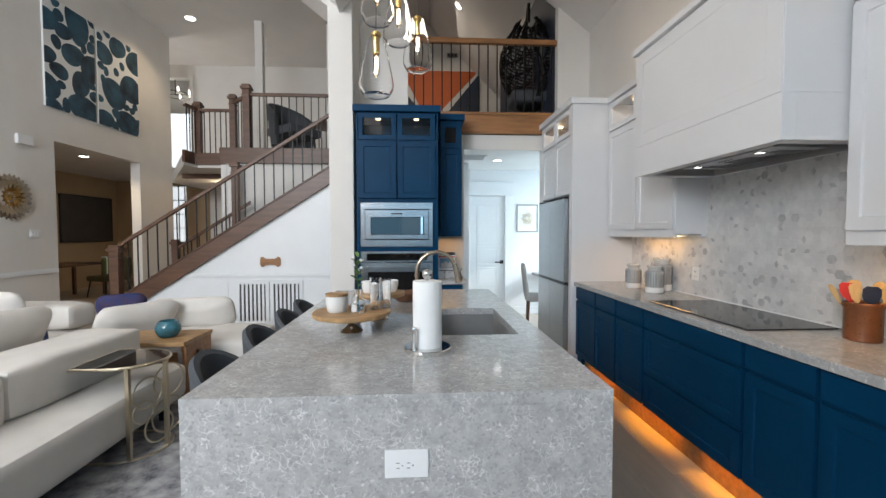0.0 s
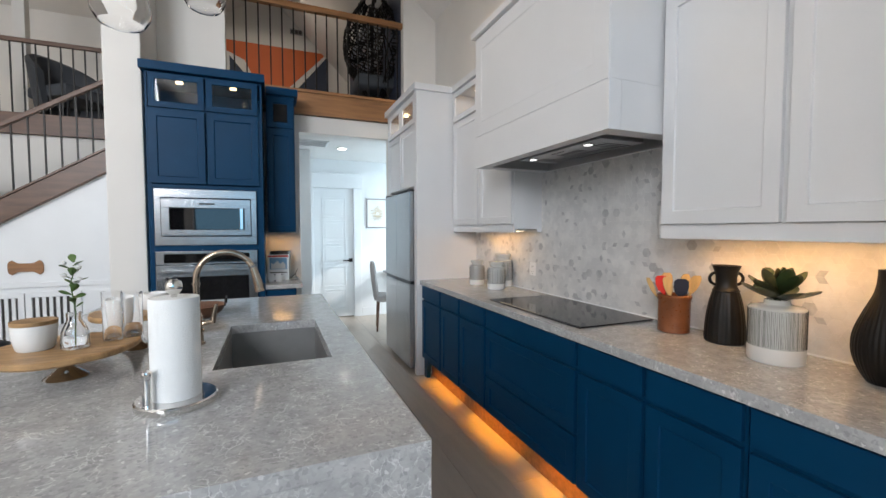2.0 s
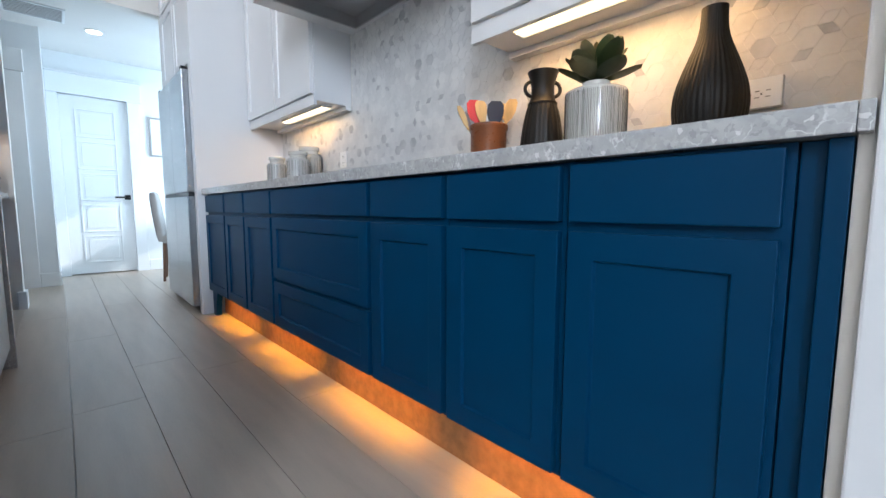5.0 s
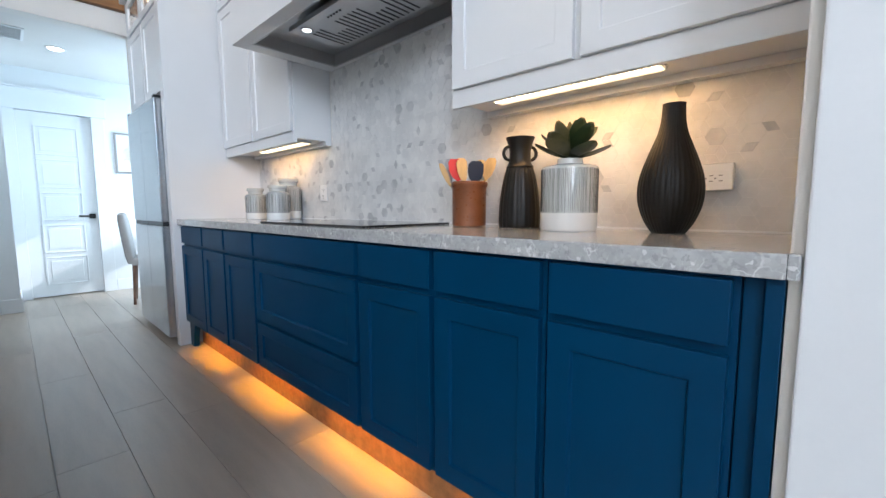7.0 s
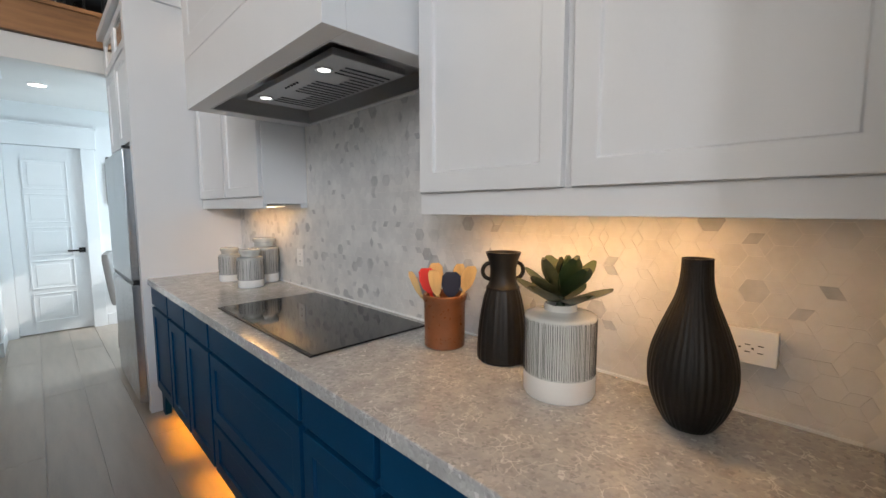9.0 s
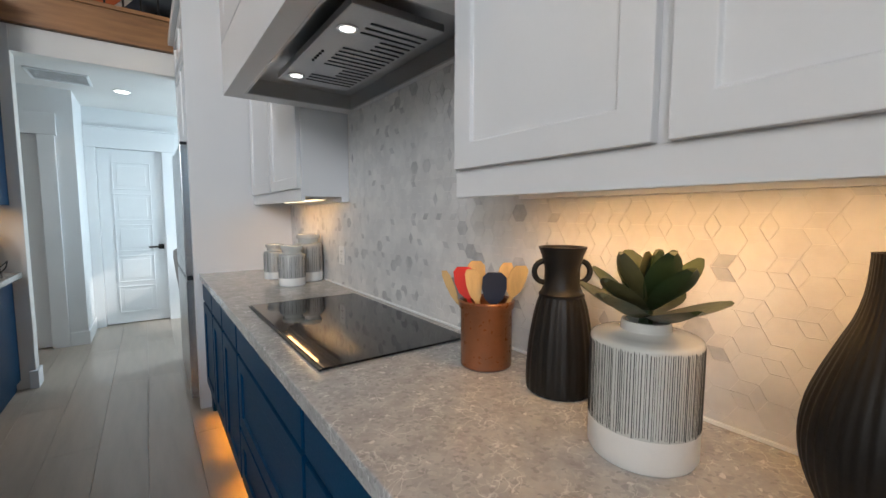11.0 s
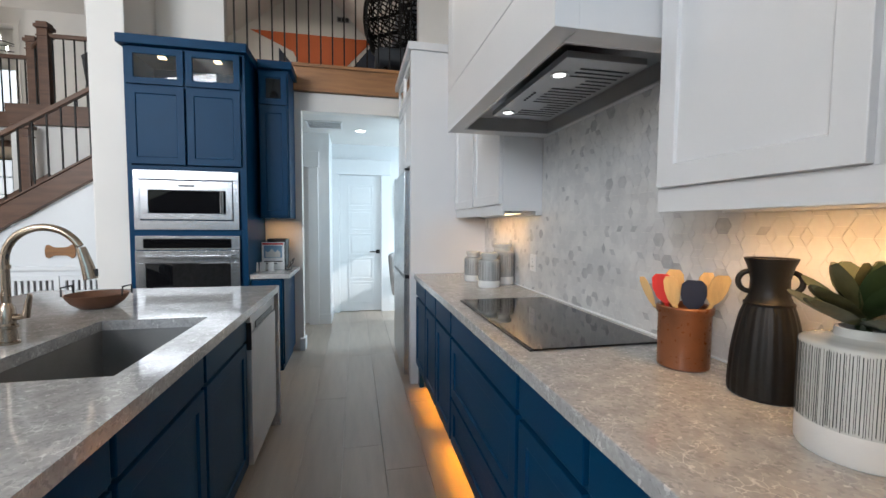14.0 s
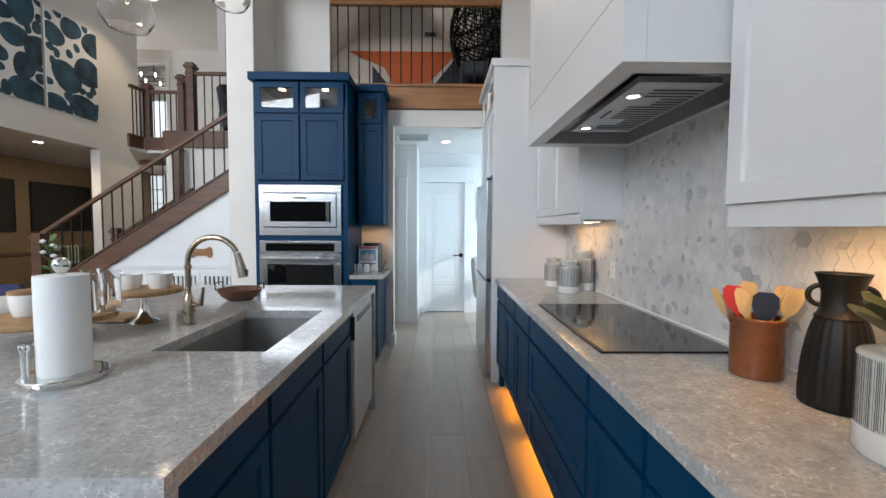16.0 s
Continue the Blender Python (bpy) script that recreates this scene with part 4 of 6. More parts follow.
stairs = thing("staircase", (0, 0, 0), "straight staircase with a dark stained stringer and iron balusters", "stairs")
part("stringer", prism([(-4.3, 0.221), (-4.3, 0.475), (-0.6, 2.815), (-0.6, 2.561)], SY - 0.08, SY - 0.005), STAIN, stairs, bevel=0.006)
part("stringer_cap", prism([(-4.3, 0.476), (-4.3, 0.50), (-0.6, 2.84), (-0.6, 2.816)], SY - 0.10, SY + 0.015), STAIN, stairs)
for k in range(13):
    x0, z = -4.2 + k * 0.284, 0.18 * (k + 1)
    part("tread", boxed((x0 - 0.02, x0 + 0.284, SY + 0.13, 7.55, z - 0.04, z)), STAIN, stairs)
    part("riser", boxed((x0, x0 + 0.02, SY + 0.13, 7.55, z - 0.18, z - 0.041)), TRIM, stairs)


def post(parent, x, y, z0, z1, s=0.05):
    part("newel_post", boxed((x - s, x + s, y - s, y + s, z0, z1 - 0.09), (x - s - 0.012, x + s + 0.012, y - s - 0.012, y + s + 0.012, z1 - 0.20, z1 - 0.18), (x - s - 0.025, x + s + 0.025, y - s - 0.025, y + s + 0.025, z1 - 0.089, z1 - 0.04), (x - s - 0.005, x + s + 0.005, y - s - 0.005, y + s + 0.005, z1 - 0.0395, z1)), STAIN, parent, "square dark stained newel post", 0.006)


def bar(parent, name, a, b, h, w, mat):
    """A flat rail from a to b."""
    a, b = Vector(a), Vector(b)
    d = (b - a)
    n = Vector((-d.y, d.x, 0)).normalized() * w / 2
    bm = bmesh.new()
    v = [bm.verts.new(p) for p in (a - n, a + n, a + n + Vector((0, 0, h)), a - n + Vector((0, 0, h)), b - n, b + n, b + n + Vector((0, 0, h)), b - n + Vector((0, 0, h)))]
    for q in ((0, 1, 2, 3), (7, 6, 5, 4), (0, 4, 5, 1), (1, 5, 6, 2), (2, 6, 7, 3), (3, 7, 4, 0)):
        bm.faces.new([v[i] for i in q])
    return part(name, bm, mat, parent, bevel=0.008)


def balusters(parent, a, b, low, high, n):
    """Iron bars between a and b; low and high are the heights of the ends' bottom and top."""
    for k in range(n):
        s = (k + 0.5) / n
        x, y = a[0] + (b[0] - a[0]) * s, a[1] + (b[1] - a[1]) * s
        z0, z1 = low[0] + (low[1] - low[0]) * s, high[0] + (high[1] - high[0]) * s
        part("baluster", boxed((x - 0.0075, x + 0.0075, y - 0.0075, y + 0.0075, z0, z1)), IRON, parent)


post(stairs, -4.34, SY - 0.04, 0, 1.285, 0.065)
bar(stairs, "handrail", (-4.30, SY - 0.04, 1.245), (-0.6, SY - 0.04, 1.245 + SL * 3.7), 0.06, 0.06, STAIN)
balusters(stairs, (-4.24, SY - 0.04), (-0.75, SY - 0.04), (0.54, 0.54 + SL * 3.49), (1.29, 1.29 + SL * 3.49), 24)
post(stairs, -4.05, 7.6, 0, 1.36, 0.05)
post(stairs, -3.0, 7.6, 1.2, 2.72, 0.055)
bar(stairs, "handrail", (-4.05, 7.6, 1.16), (-2.75, 7.6, 1.98), 0.06, 0.06, STAIN)
balusters(stairs, (-3.98, 7.6), (-3.05, 7.6), (0.3, 0.9), (1.2, 1.8), 7)

lr = thing("landing_railing", (0, 0, 0), "dark stained railing with iron balusters round the upper landing", "railing")
post(lr, -2.87, 7.83, 3.005, 4.15, 0.062)
post(lr, -3.32, 8.3, 3.005, 4.12, 0.055)
post(lr, -4.06, 8.47, 3.005, 4.02, 0.055)
bar(lr, "handrail", (-2.87, 7.83, 3.95), (-0.52, 7.83, 3.95), 0.055, 0.06, STAIN)
bar(lr, "handrail", (-3.32, 8.3, 3.93), (-2.87, 7.83, 3.93), 0.055, 0.06, STAIN)
bar(lr, "handrail", (-4.06, 8.47, 3.84), (-3.32, 8.47, 3.84), 0.055, 0.06, STAIN)
bar(lr, "handrail", (-4.12, 8.10, 3.84), (-4.06, 8.47, 3.84), 0.055, 0.06, STAIN)
balusters(lr, (-2.85, 7.83), (-0.6, 7.83), (3.005, 3.005), (3.96, 3.96), 17)
balusters(lr, (-3.3, 8.28), (-2.9, 7.86), (3.005, 3.005), (3.94, 3.94), 4)
balusters(lr, (-4.0, 8.47), (-3.38, 8.47), (3.005, 3.005), (3.85, 3.85), 6)
balusters(lr, (-4.12, 8.12), (-4.07, 8.42), (3.005, 3.005), (3.85, 3.85), 4)
rl = thing("loft_railing", (0, 0, 0), "honey oak handrail with black iron balusters at the loft", "railing")
bar(rl, "handrail", (0.105, 5.52, 3.925), (2.055, 5.52, 3.925), 0.065, 0.07, OAK)
balusters(rl, (0.12, 5.52), (2.05, 5.52), (3.003, 3.003), (3.94, 3.94), 16)

# ---- things on the counter by the tiled wall ----
CT = 0.9505


def canister(x, y, r, h):
    c = thing("canister", (x, y, CT), "grey striped ceramic canister with a pale base and lid", "canister", "striped canisters")
    part("body", lathe([(r * 0.94, 0), (r, 0.006), (r, h * 0.20)], 32), CERAMIC, c, "unglazed pale base", smooth=True)
    part("sleeve", lathe([(r * 1.003, h * 0.2005), (r * 1.003, h * 0.74), (r * 0.93, h * 0.79), (r * 0.70, h * 0.815)], 32), STRIPEGREY, c, "grey glazed body", smooth=True)
    part("lid", lathe([(r * 0.70, h * 0.816), (r * 0.70, h * 0.90), (r * 0.80, h * 0.905), (r * 0.82, h * 0.92), (r * 0.82, h * 0.985), (r * 0.78, h), (0.0, h)], 32), POTGLAZE, c, "pale grey ceramic lid", smooth=True)
    n = 34
    bm = bmesh.new()
    for k in range(n):
        a = 2 * math.pi * (k + 0.3 * math.sin(k * 2.3)) / n
        tube([(math.cos(a) * r * 1.004, math.sin(a) * r * 1.004, h * 0.21), (math.cos(a) * r * 1.004, math.sin(a) * r * 1.004, h * 0.73)], 0.0009, 4, bm)
    tagged(part("stripes", bm, LINEBLACK, c, "thin dark drawn stripes"), kind="stuff")
    return c


canister(2.235, 3.82, 0.068, 0.218)
canister(2.250, 3.50, 0.074, 0.228)
canister(2.385, 3.62, 0.084, 0.285)

uj = thing("utensil_jar", (2.322, 1.905, CT), "terracotta glazed jar holding wooden and silicone utensils", "jar")
part("jar", lathe([(r_ * 1.08, z_) for r_, z_ in [(0.060, 0), (0.064, 0.004), (0.065, 0.155), (0.070, 0.162), (0.070, 0.177), (0.066, 0.181), (0.060, 0.177), (0.058, 0.02), (0.0, 0.018)]], 32), COPPER, uj, smooth=True)
for k, (dx, dy, lean_x, lean_y, m, wide, hh) in enumerate(((-0.03, -0.02, -0.03, 0.03, BAMBOO, 0.020, 0.23), (-0.02, 0.035, -0.05, 0.05, GREYFAB, 0.010, 0.20), (0.03, -0.03, 0.03, -0.06, BAMBOO, 0.024, 0.24), (0.0, 0.03, 0.0, 0.02, BAMBOO, 0.025, 0.245), (0.035, 0.01, 0.05, -0.02, BAMBOO, 0.020, 0.24), (-0.035, 0.01, -0.035, 0.02, RED, 0.030, 0.235), (-0.01, -0.035, -0.01, -0.02, INK, 0.032, 0.225), (-0.03, 0.03, -0.07, 0.07, BAMBOO, 0.012, 0.22))):
    bm = tube([(dx * 0.6, dy * 0.6, 0.025), (dx, dy, 0.13), (dx + lean_x * 0.4, dy + lean_y * 0.4, hh - 0.06)], [0.005, 0.005, 0.006], 8)
    c0 = Vector((dx + lean_x * 0.4, dy + lean_y * 0.4, hh - 0.062))
    outline = [(0.25, 0.0), (0.75, 0.18), (1.0, 0.5), (0.95, 0.85), (0.55, 1.0)]
    side = Vector((0.78, -0.62, 0))
    n2 = Vector((0.62, 0.78, 0)) * 0.004
    rows2 = []
    for wfrac, hfrac in outline:
        p = c0 + Vector((lean_x * 0.35 * hfrac, lean_y * 0.35 * hfrac, 0.085 * hfrac))
        rows2.append([bm.verts.new(p - side * wide * wfrac - n2), bm.verts.new(p + side * wide * wfrac - n2), bm.verts.new(p + side * wide * wfrac + n2), bm.verts.new(p - side * wide * wfrac + n2)])
    for lo, hi in zip(rows2, rows2[1:]):
        for i in range(4):
            bm.faces.new((lo[i], lo[(i + 1) % 4], hi[(i + 1) % 4], hi[i]))
    bm.faces.new(rows2[0][::-1]), bm.faces.new(rows2[-1])
    bmesh.ops.translate(bm, vec=(0, 0, 0.012), verts=bm.verts[:])
    part("spatula" if m in (RED, INK) else "spoon", bm, m, uj, {RED: "red silicone spatula", INK: "dark navy silicone spatula"}.get(m, "wooden spoon"), smooth=True)

am = thing("amphora_vase", (2.356, 1.684, CT), "matte black ceramic vase with two small loop handles", "vase")
part("body", lathe([(0.0722, 0)] + eased([(r_ * 0.95, z_) for r_, z_ in [(0.080, 0.005), (0.081, 0.03), (0.078, 0.09), (0.071, 0.145), (0.061, 0.195), (0.052, 0.222)]]), 132, ribs=22, rib=0.012), MATTEBLACK, am, smooth=True)
part("neck", lathe([(r_ * 0.95, z_) for r_, z_ in [(0.054, 0.2222), (0.0545, 0.228), (0.050, 0.232), (0.044, 0.245), (0.042, 0.262), (0.0415, 0.285), (0.049, 0.315), (0.056, 0.332), (0.057, 0.336), (0.051, 0.336), (0.036, 0.28), (0.0, 0.27)]], 48), MATTEBLACK, am, smooth=True)
for sgn in (-1, 1):
    px, py = 0.80 * sgn, -0.60 * sgn
    loop = [(px * (0.040 + 0.024 * math.sin(a)), py * (0.040 + 0.024 * math.sin(a)), 0.278 - 0.025 * math.cos(a)) for a in [math.pi * (0.02 + 0.96 * k / 10) for k in range(11)]]
    part("loop_handle", tube(loop, 0.0065, 10), MATTEBLACK, am, smooth=True)

pp = thing("potted_succulent", (2.272, 1.440, CT), "green succulent in a white pot with drawn black stripes", "potted plant")
R, H = 0.0890, 0.212
part("pot_base", lathe([(R * 0.95, 0), (R, 0.008), (R, H * 0.27)], 40), PALE, pp, "plain white pot base", smooth=True)
part("pot", lathe([(R * 1.002, H * 0.2705), (R * 1.002, H * 0.935), (R * 0.985, H * 0.955), (R * 0.93, H * 0.97), (R * 0.75, H * 0.985), (R * 0.5, H), (R * 0.46, H * 1.01), (R * 0.44, H * 1.085), (R * 0.38, H * 1.085), (R * 0.36, H * 0.9), (0, H * 0.9)], 48), POTGLAZE, pp, "glazed pale grey pot", smooth=True)
bm = bmesh.new()
rng2 = random.Random(11)
for k in range(140):
    a = 2 * math.pi * (k + rng2.uniform(-0.3, 0.3)) / 140
    z0, z1 = H * (0.27 + rng2.uniform(0.0, 0.03)), H * (0.925 + rng2.uniform(-0.012, 0.006))
    tube([(math.cos(a) * R * 1.003, math.sin(a) * R * 1.003, z0), (math.cos(a) * R * 1.003, math.sin(a) * R * 1.003, z1)], rng2.choice((0.0004, 0.0005, 0.0007)), 4, bm)
tagged(part("stripes", bm, LINEBLACK, pp, "thin black drawn stripes"), kind="stuff")


def leaf(length, width, curl, thick=0.004):
    """A fleshy leaf along +x that bends upwards."""
    bm = bmesh.new()
    rows_ = []
    for i in range(10):
        s = i / 9
        w = width * math.sin(math.pi * (0.07 + 0.87 * s ** 1.5)) ** 0.8
        z = curl * s * s * length
        x = length * s
        rows_.append([bm.verts.new((x, -w / 2, z + 0.10 * w)), bm.verts.new((x, 0, z - thick)), bm.verts.new((x, w / 2, z + 0.10 * w)), bm.verts.new((x, 0, z + thick * 0.6))])
    for lo, hi in zip(rows_, rows_[1:]):
        for i in range(4):
            bm.faces.new((lo[i], lo[(i + 1) % 4], hi[(i + 1) % 4], hi[i]))
    bm.faces.new(rows_[0][::-1]), bm.faces.new(rows_[-1])
    return bm


for ring_n, (count_, length, width, tilt, zz) in enumerate(((6, 0.118, 0.076, 0, 0.238), (5, 0.115, 0.072, 16, 0.248), (4, 0.100, 0.066, 36, 0.256), (2, 0.085, 0.064, 62, 0.264), (1, 0.085, 0.066, 86, 0.270))):
    for k in range(count_):
        bm = leaf(length * rng2.uniform(0.9, 1.1), width, 0.38, 0.005)
        bm.transform(pose(0, 0, zz, 0, -tilt + rng2.uniform(-7, 7), 360 * k / count_ + ring_n * 31 + rng2.uniform(-9, 9)))
        part("leaf", bm, PALELEAF if (k + ring_n) % 4 == 3 else LEAF, pp, smooth=True)
part("stem", tube([(0, 0, 0.19), (0, 0, 0.285)], [0.014, 0.008], 10), LEAF, pp)

rv = thing("ribbed_vase", (2.322, 1.155, CT), "tall matte black ribbed ceramic vase", "vase")
part("body", lathe([(0.0433, 0)] + eased([(r_ * 1.14, z_ * 1.2) for r_, z_ in [(0.042, 0.004), (0.058, 0.03), (0.071, 0.065), (0.075, 0.10), (0.071, 0.135), (0.060, 0.17), (0.046, 0.205), (0.034, 0.235), (0.0275, 0.265), (0.0255, 0.30)]]) + [(0.0296, 0.3636), (0.0239, 0.3636), (0.0217, 0.30), (0, 0.288)], 228, ribs=38, rib=0.010), MATTEBLACK, rv, smooth=True)


def outlet(name, side, x, y, z, w, h, label, deep=0.006, flat=False):
    o = thing(name, (0, 0, 0), label, "outlet")
    f = placed(side, x, y, z)
    bm = bmesh.new()
    fbox(bm, f, 0, w, 0, deep, 0, h)
    part("cover_plate", bm, PLASTIC, o, bevel=0.0025)
    for k in (0, 1):
        if flat:
            u, v = w * (0.30 + 0.24 * k), h * 0.45
        else:
            u, v = w * 0.5, h * (0.3 + 0.4 * k)
        bm = bmesh.new()
        for du in (-0.008, 0.008):
            if flat:
                fbox(bm, f, u - 0.005, u + 0.005, deep, deep + 0.0006, v + du - 0.001, v + du + 0.001)
            else:
                fbox(bm, f, u + du - 0.0015, u + du + 0.0015, deep, deep + 0.0006, v - 0.005, v + 0.005)
        fbox(bm, f, u + (0.012 if flat else -0.002), u + (0.016 if flat else 0.002), deep, deep + 0.0006, v - (0.002 if flat else 0.017), v + (0.002 if flat else -0.013))
        part("socket", bm, DARK, o, "dark socket slots")
    return o


outlet("wall_outlet", "-x", X_W - 0.0102, 3.245, 1.075, 0.082, 0.105, "white plastic wall outlet on the mosaic by the canisters")
outlet("wall_outlet", "-x", X_W - 0.0102, 1.026, 1.074, 0.098, 0.078, "raised white plastic wall outlet on the mosaic behind the black vase", 0.022, True)
outlet("island_outlet", "-y", 0.125, 1.3865, 0.683, 0.138, 0.09, "white plastic outlet set in the island's quartz end", 0.006, True)

# ---- things on the island ----
pt = thing("paper_towel_holder", (0.27, 1.86, 0.9505), "white paper towel roll on a brushed steel holder", "paper towel")
part("base_plate", lathe([(0.100, 0), (0.102, 0.004), (0.102, 0.018), (0.098, 0.022), (0, 0.022)], 48), CHROME, pt, smooth=True)
part("paper_roll", lathe([(0.022, 0.0225), (0.061, 0.0225), (0.062, 0.03), (0.062, 0.298), (0.061, 0.303), (0.022, 0.303)], 40), PAPER, pt, "soft white paper roll", smooth=True)
part("core_rod", lathe([(0.008, 0.0225), (0.008, 0.31), (0.012, 0.312), (0.020, 0.322), (0.022, 0.334), (0.019, 0.346), (0.010, 0.353), (0, 0.354)], 20), CHROME, pt, smooth=True)
part("side_rod", tube([(-0.055, -0.062, 0.022), (-0.055, -0.062, 0.095)], 0.009, 12), CHROME, pt, smooth=True)
part("side_knob", lathe([(0.0, 0.092), (0.011, 0.096), (0.014, 0.106), (0.011, 0.116), (0, 0.12)], 14, -0.055, -0.062), CHROME, pt, smooth=True)


def cake_stand(x, y, r, h, label):
    c = thing("cake_stand", (x, y, 0.9505), label, "cake stand", "wooden cake stands")
    part("pedestal", lathe([(0.058, 0), (0.060, 0.003), (0.056, 0.008), (0.045, 0.016), (0.030, 0.028), (0.016, 0.05 * h / 0.1), (0.011, h * 0.75), (0.013, h - 0.012), (0.035, h - 0.004), (0.04, h - 0.001)], 32), CHROME, c, "polished metal pedestal foot", smooth=True)
    prof = [(r * 0.97, h), (r, h + 0.006), (r * 1.0, h + 0.018), (r * 0.98, h + 0.022), (0, h + 0.022)]
    bm = lathe(prof, 44)
    for v in bm.verts:
        a = math.atan2(v.co.y, v.co.x)
        k = 1 + 0.02 * math.sin(3 * a + x) + 0.012 * math.sin(7 * a)
        v.co.x, v.co.y = v.co.x * k, v.co.y * k
    part("wooden_plate", bm, ACACIA, c, "live-edge acacia plate", smooth=True)
    return c


cake_stand(-0.115, 2.235, 0.200, 0.085, "live-edge acacia cake stand on a short metal foot")
cake_stand(-0.005, 2.565, 0.155, 0.135, "acacia cake stand on a tall metal foot")


def bowl(x, y, z, r, h, label, lid=False):
    b = thing("ceramic_bowl", (x, y, z), label, "bowl", "white ceramic bowls")
    part("bowl", lathe([(r * 0.72, 0), (r * 0.82, 0.006), (r * 0.95, h * 0.5), (r, h), (r * 0.95, h), (r * 0.88, h * 0.5), (r * 0.6, 0.012), (0, 0.012)], 32), CERAMIC, b, smooth=True)
    if lid:
        part("lid", lathe([(r * 0.97, h), (r * 1.0, h + 0.004), (r * 1.0, h + 0.013), (0, h + 0.016)], 32), ACACIA, b, "wooden lid", smooth=True)


P1, P2 = 0.9505 + 0.107, 0.9505 + 0.157
bowl(-0.185, 2.22, P1, 0.058, 0.082, "white ceramic bowl with a wooden lid", True)
bowl(-0.055, 2.545, P2, 0.052, 0.068, "small white ceramic bowl on the tall cake stand")
bowl(0.058, 2.585, P2, 0.052, 0.068, "small white ceramic bowl on the tall cake stand")
bv = thing("bud_vase", (-0.075, 2.20, P1), "small clear glass vase with a leafy twig", "vase")
part("glass", lathe([(0.036, 0), (0.038, 0.003), (0.036, 0.05), (0.028, 0.075), (0.020, 0.09), (0.021, 0.115), (0.018, 0.115), (0.017, 0.09), (0.025, 0.073), (0.033, 0.05), (0.034, 0.006), (0, 0.006)], 28), PANE, bv, smooth=True)
part("twig", tube([(0.0, 0, 0.012), (0.004, 0.0, 0.12), (-0.008, 0.004, 0.21), (0.012, 0.0, 0.28)], [0.0025, 0.002, 0.002, 0.001], 6), TWIG, bv)
for k in range(15):
    s = 0.13 + 0.15 * k / 14
    bm = leaf(0.036 * rng2.uniform(0.8, 1.15), 0.022, 0.1, 0.001)
    bm.transform(pose(0.004 * math.sin(k), 0, s, rng2.uniform(-25, 25), -25 + rng2.uniform(-20, 20), k * 137))
    part("leaf", bm, TWIG, bv)
for k in range(6):
    part("blossom", lathe([(0, 0.205 + 0.013 * k), (0.009, 0.21 + 0.013 * k), (0.010, 0.216 + 0.013 * k), (0, 0.222 + 0.013 * k)], 8, 0.022 * math.sin(k * 2.1), 0.022 * math.cos(k * 2.1)), CERAMIC, bv, "small white blossom")
for gx, gy, gh in ((0.005, 2.27, 0.17), (0.055, 2.31, 0.16)):
    g = thing("drinking_glass", (gx, gy, P1), "tall clear drinking glass on the cake stand", "glass", "drinking glasses")
    part("tumbler", lathe([(0.026, 0), (0.028, 0.003), (0.030, gh), (0.0285, gh), (0.0265, 0.01), (0, 0.01)], 24), PANE, g, smooth=True)
cb = thing("cutting_board", (-0.20, 2.62, 0.9505), "dark wooden serving board on the island", "board")
part("board", boxed((-0.12, 0.12, -0.08, 0.08, 0, 0.018)), ACACIA, cb, bevel=0.004)
part("dark_edge", boxed((-0.121, 0.121, -0.081, 0.081, -0.0, 0.006)), DARK, cb)
wb = thing("woven_bowl", (0.145, 3.165, 0.9505), "brown woven bowl with thin metal handles", "bowl")
part("bowl", lathe([(0.05, 0), (0.07, 0.004), (0.105, 0.03), (0.128, 0.068), (0.122, 0.070), (0.10, 0.035), (0.06, 0.012), (0, 0.010)], 36), BASKET, wb, smooth=True)
for sgn in (-1, 1):
    part("handle", tube([(0.125 * sgn, -0.045, 0.062), (0.128 * sgn, -0.04, 0.105), (0.128 * sgn, 0.04, 0.105), (0.125 * sgn, 0.045, 0.062)], 0.004, 8), IRON, wb, "thin dark metal handle", smooth=True)

# ---- pendants over the island ----
pend = thing("pendant_cluster", (0.14, 2.75, 0), "cluster of clear teardrop glass pendants with brass sockets", "pendant lamp")
part("canopy", lathe([(0.16, 4.42), (0.18, 4.44), (0.18, 4.60), (0, 4.60)], 36), BRASS, pend, smooth=True)
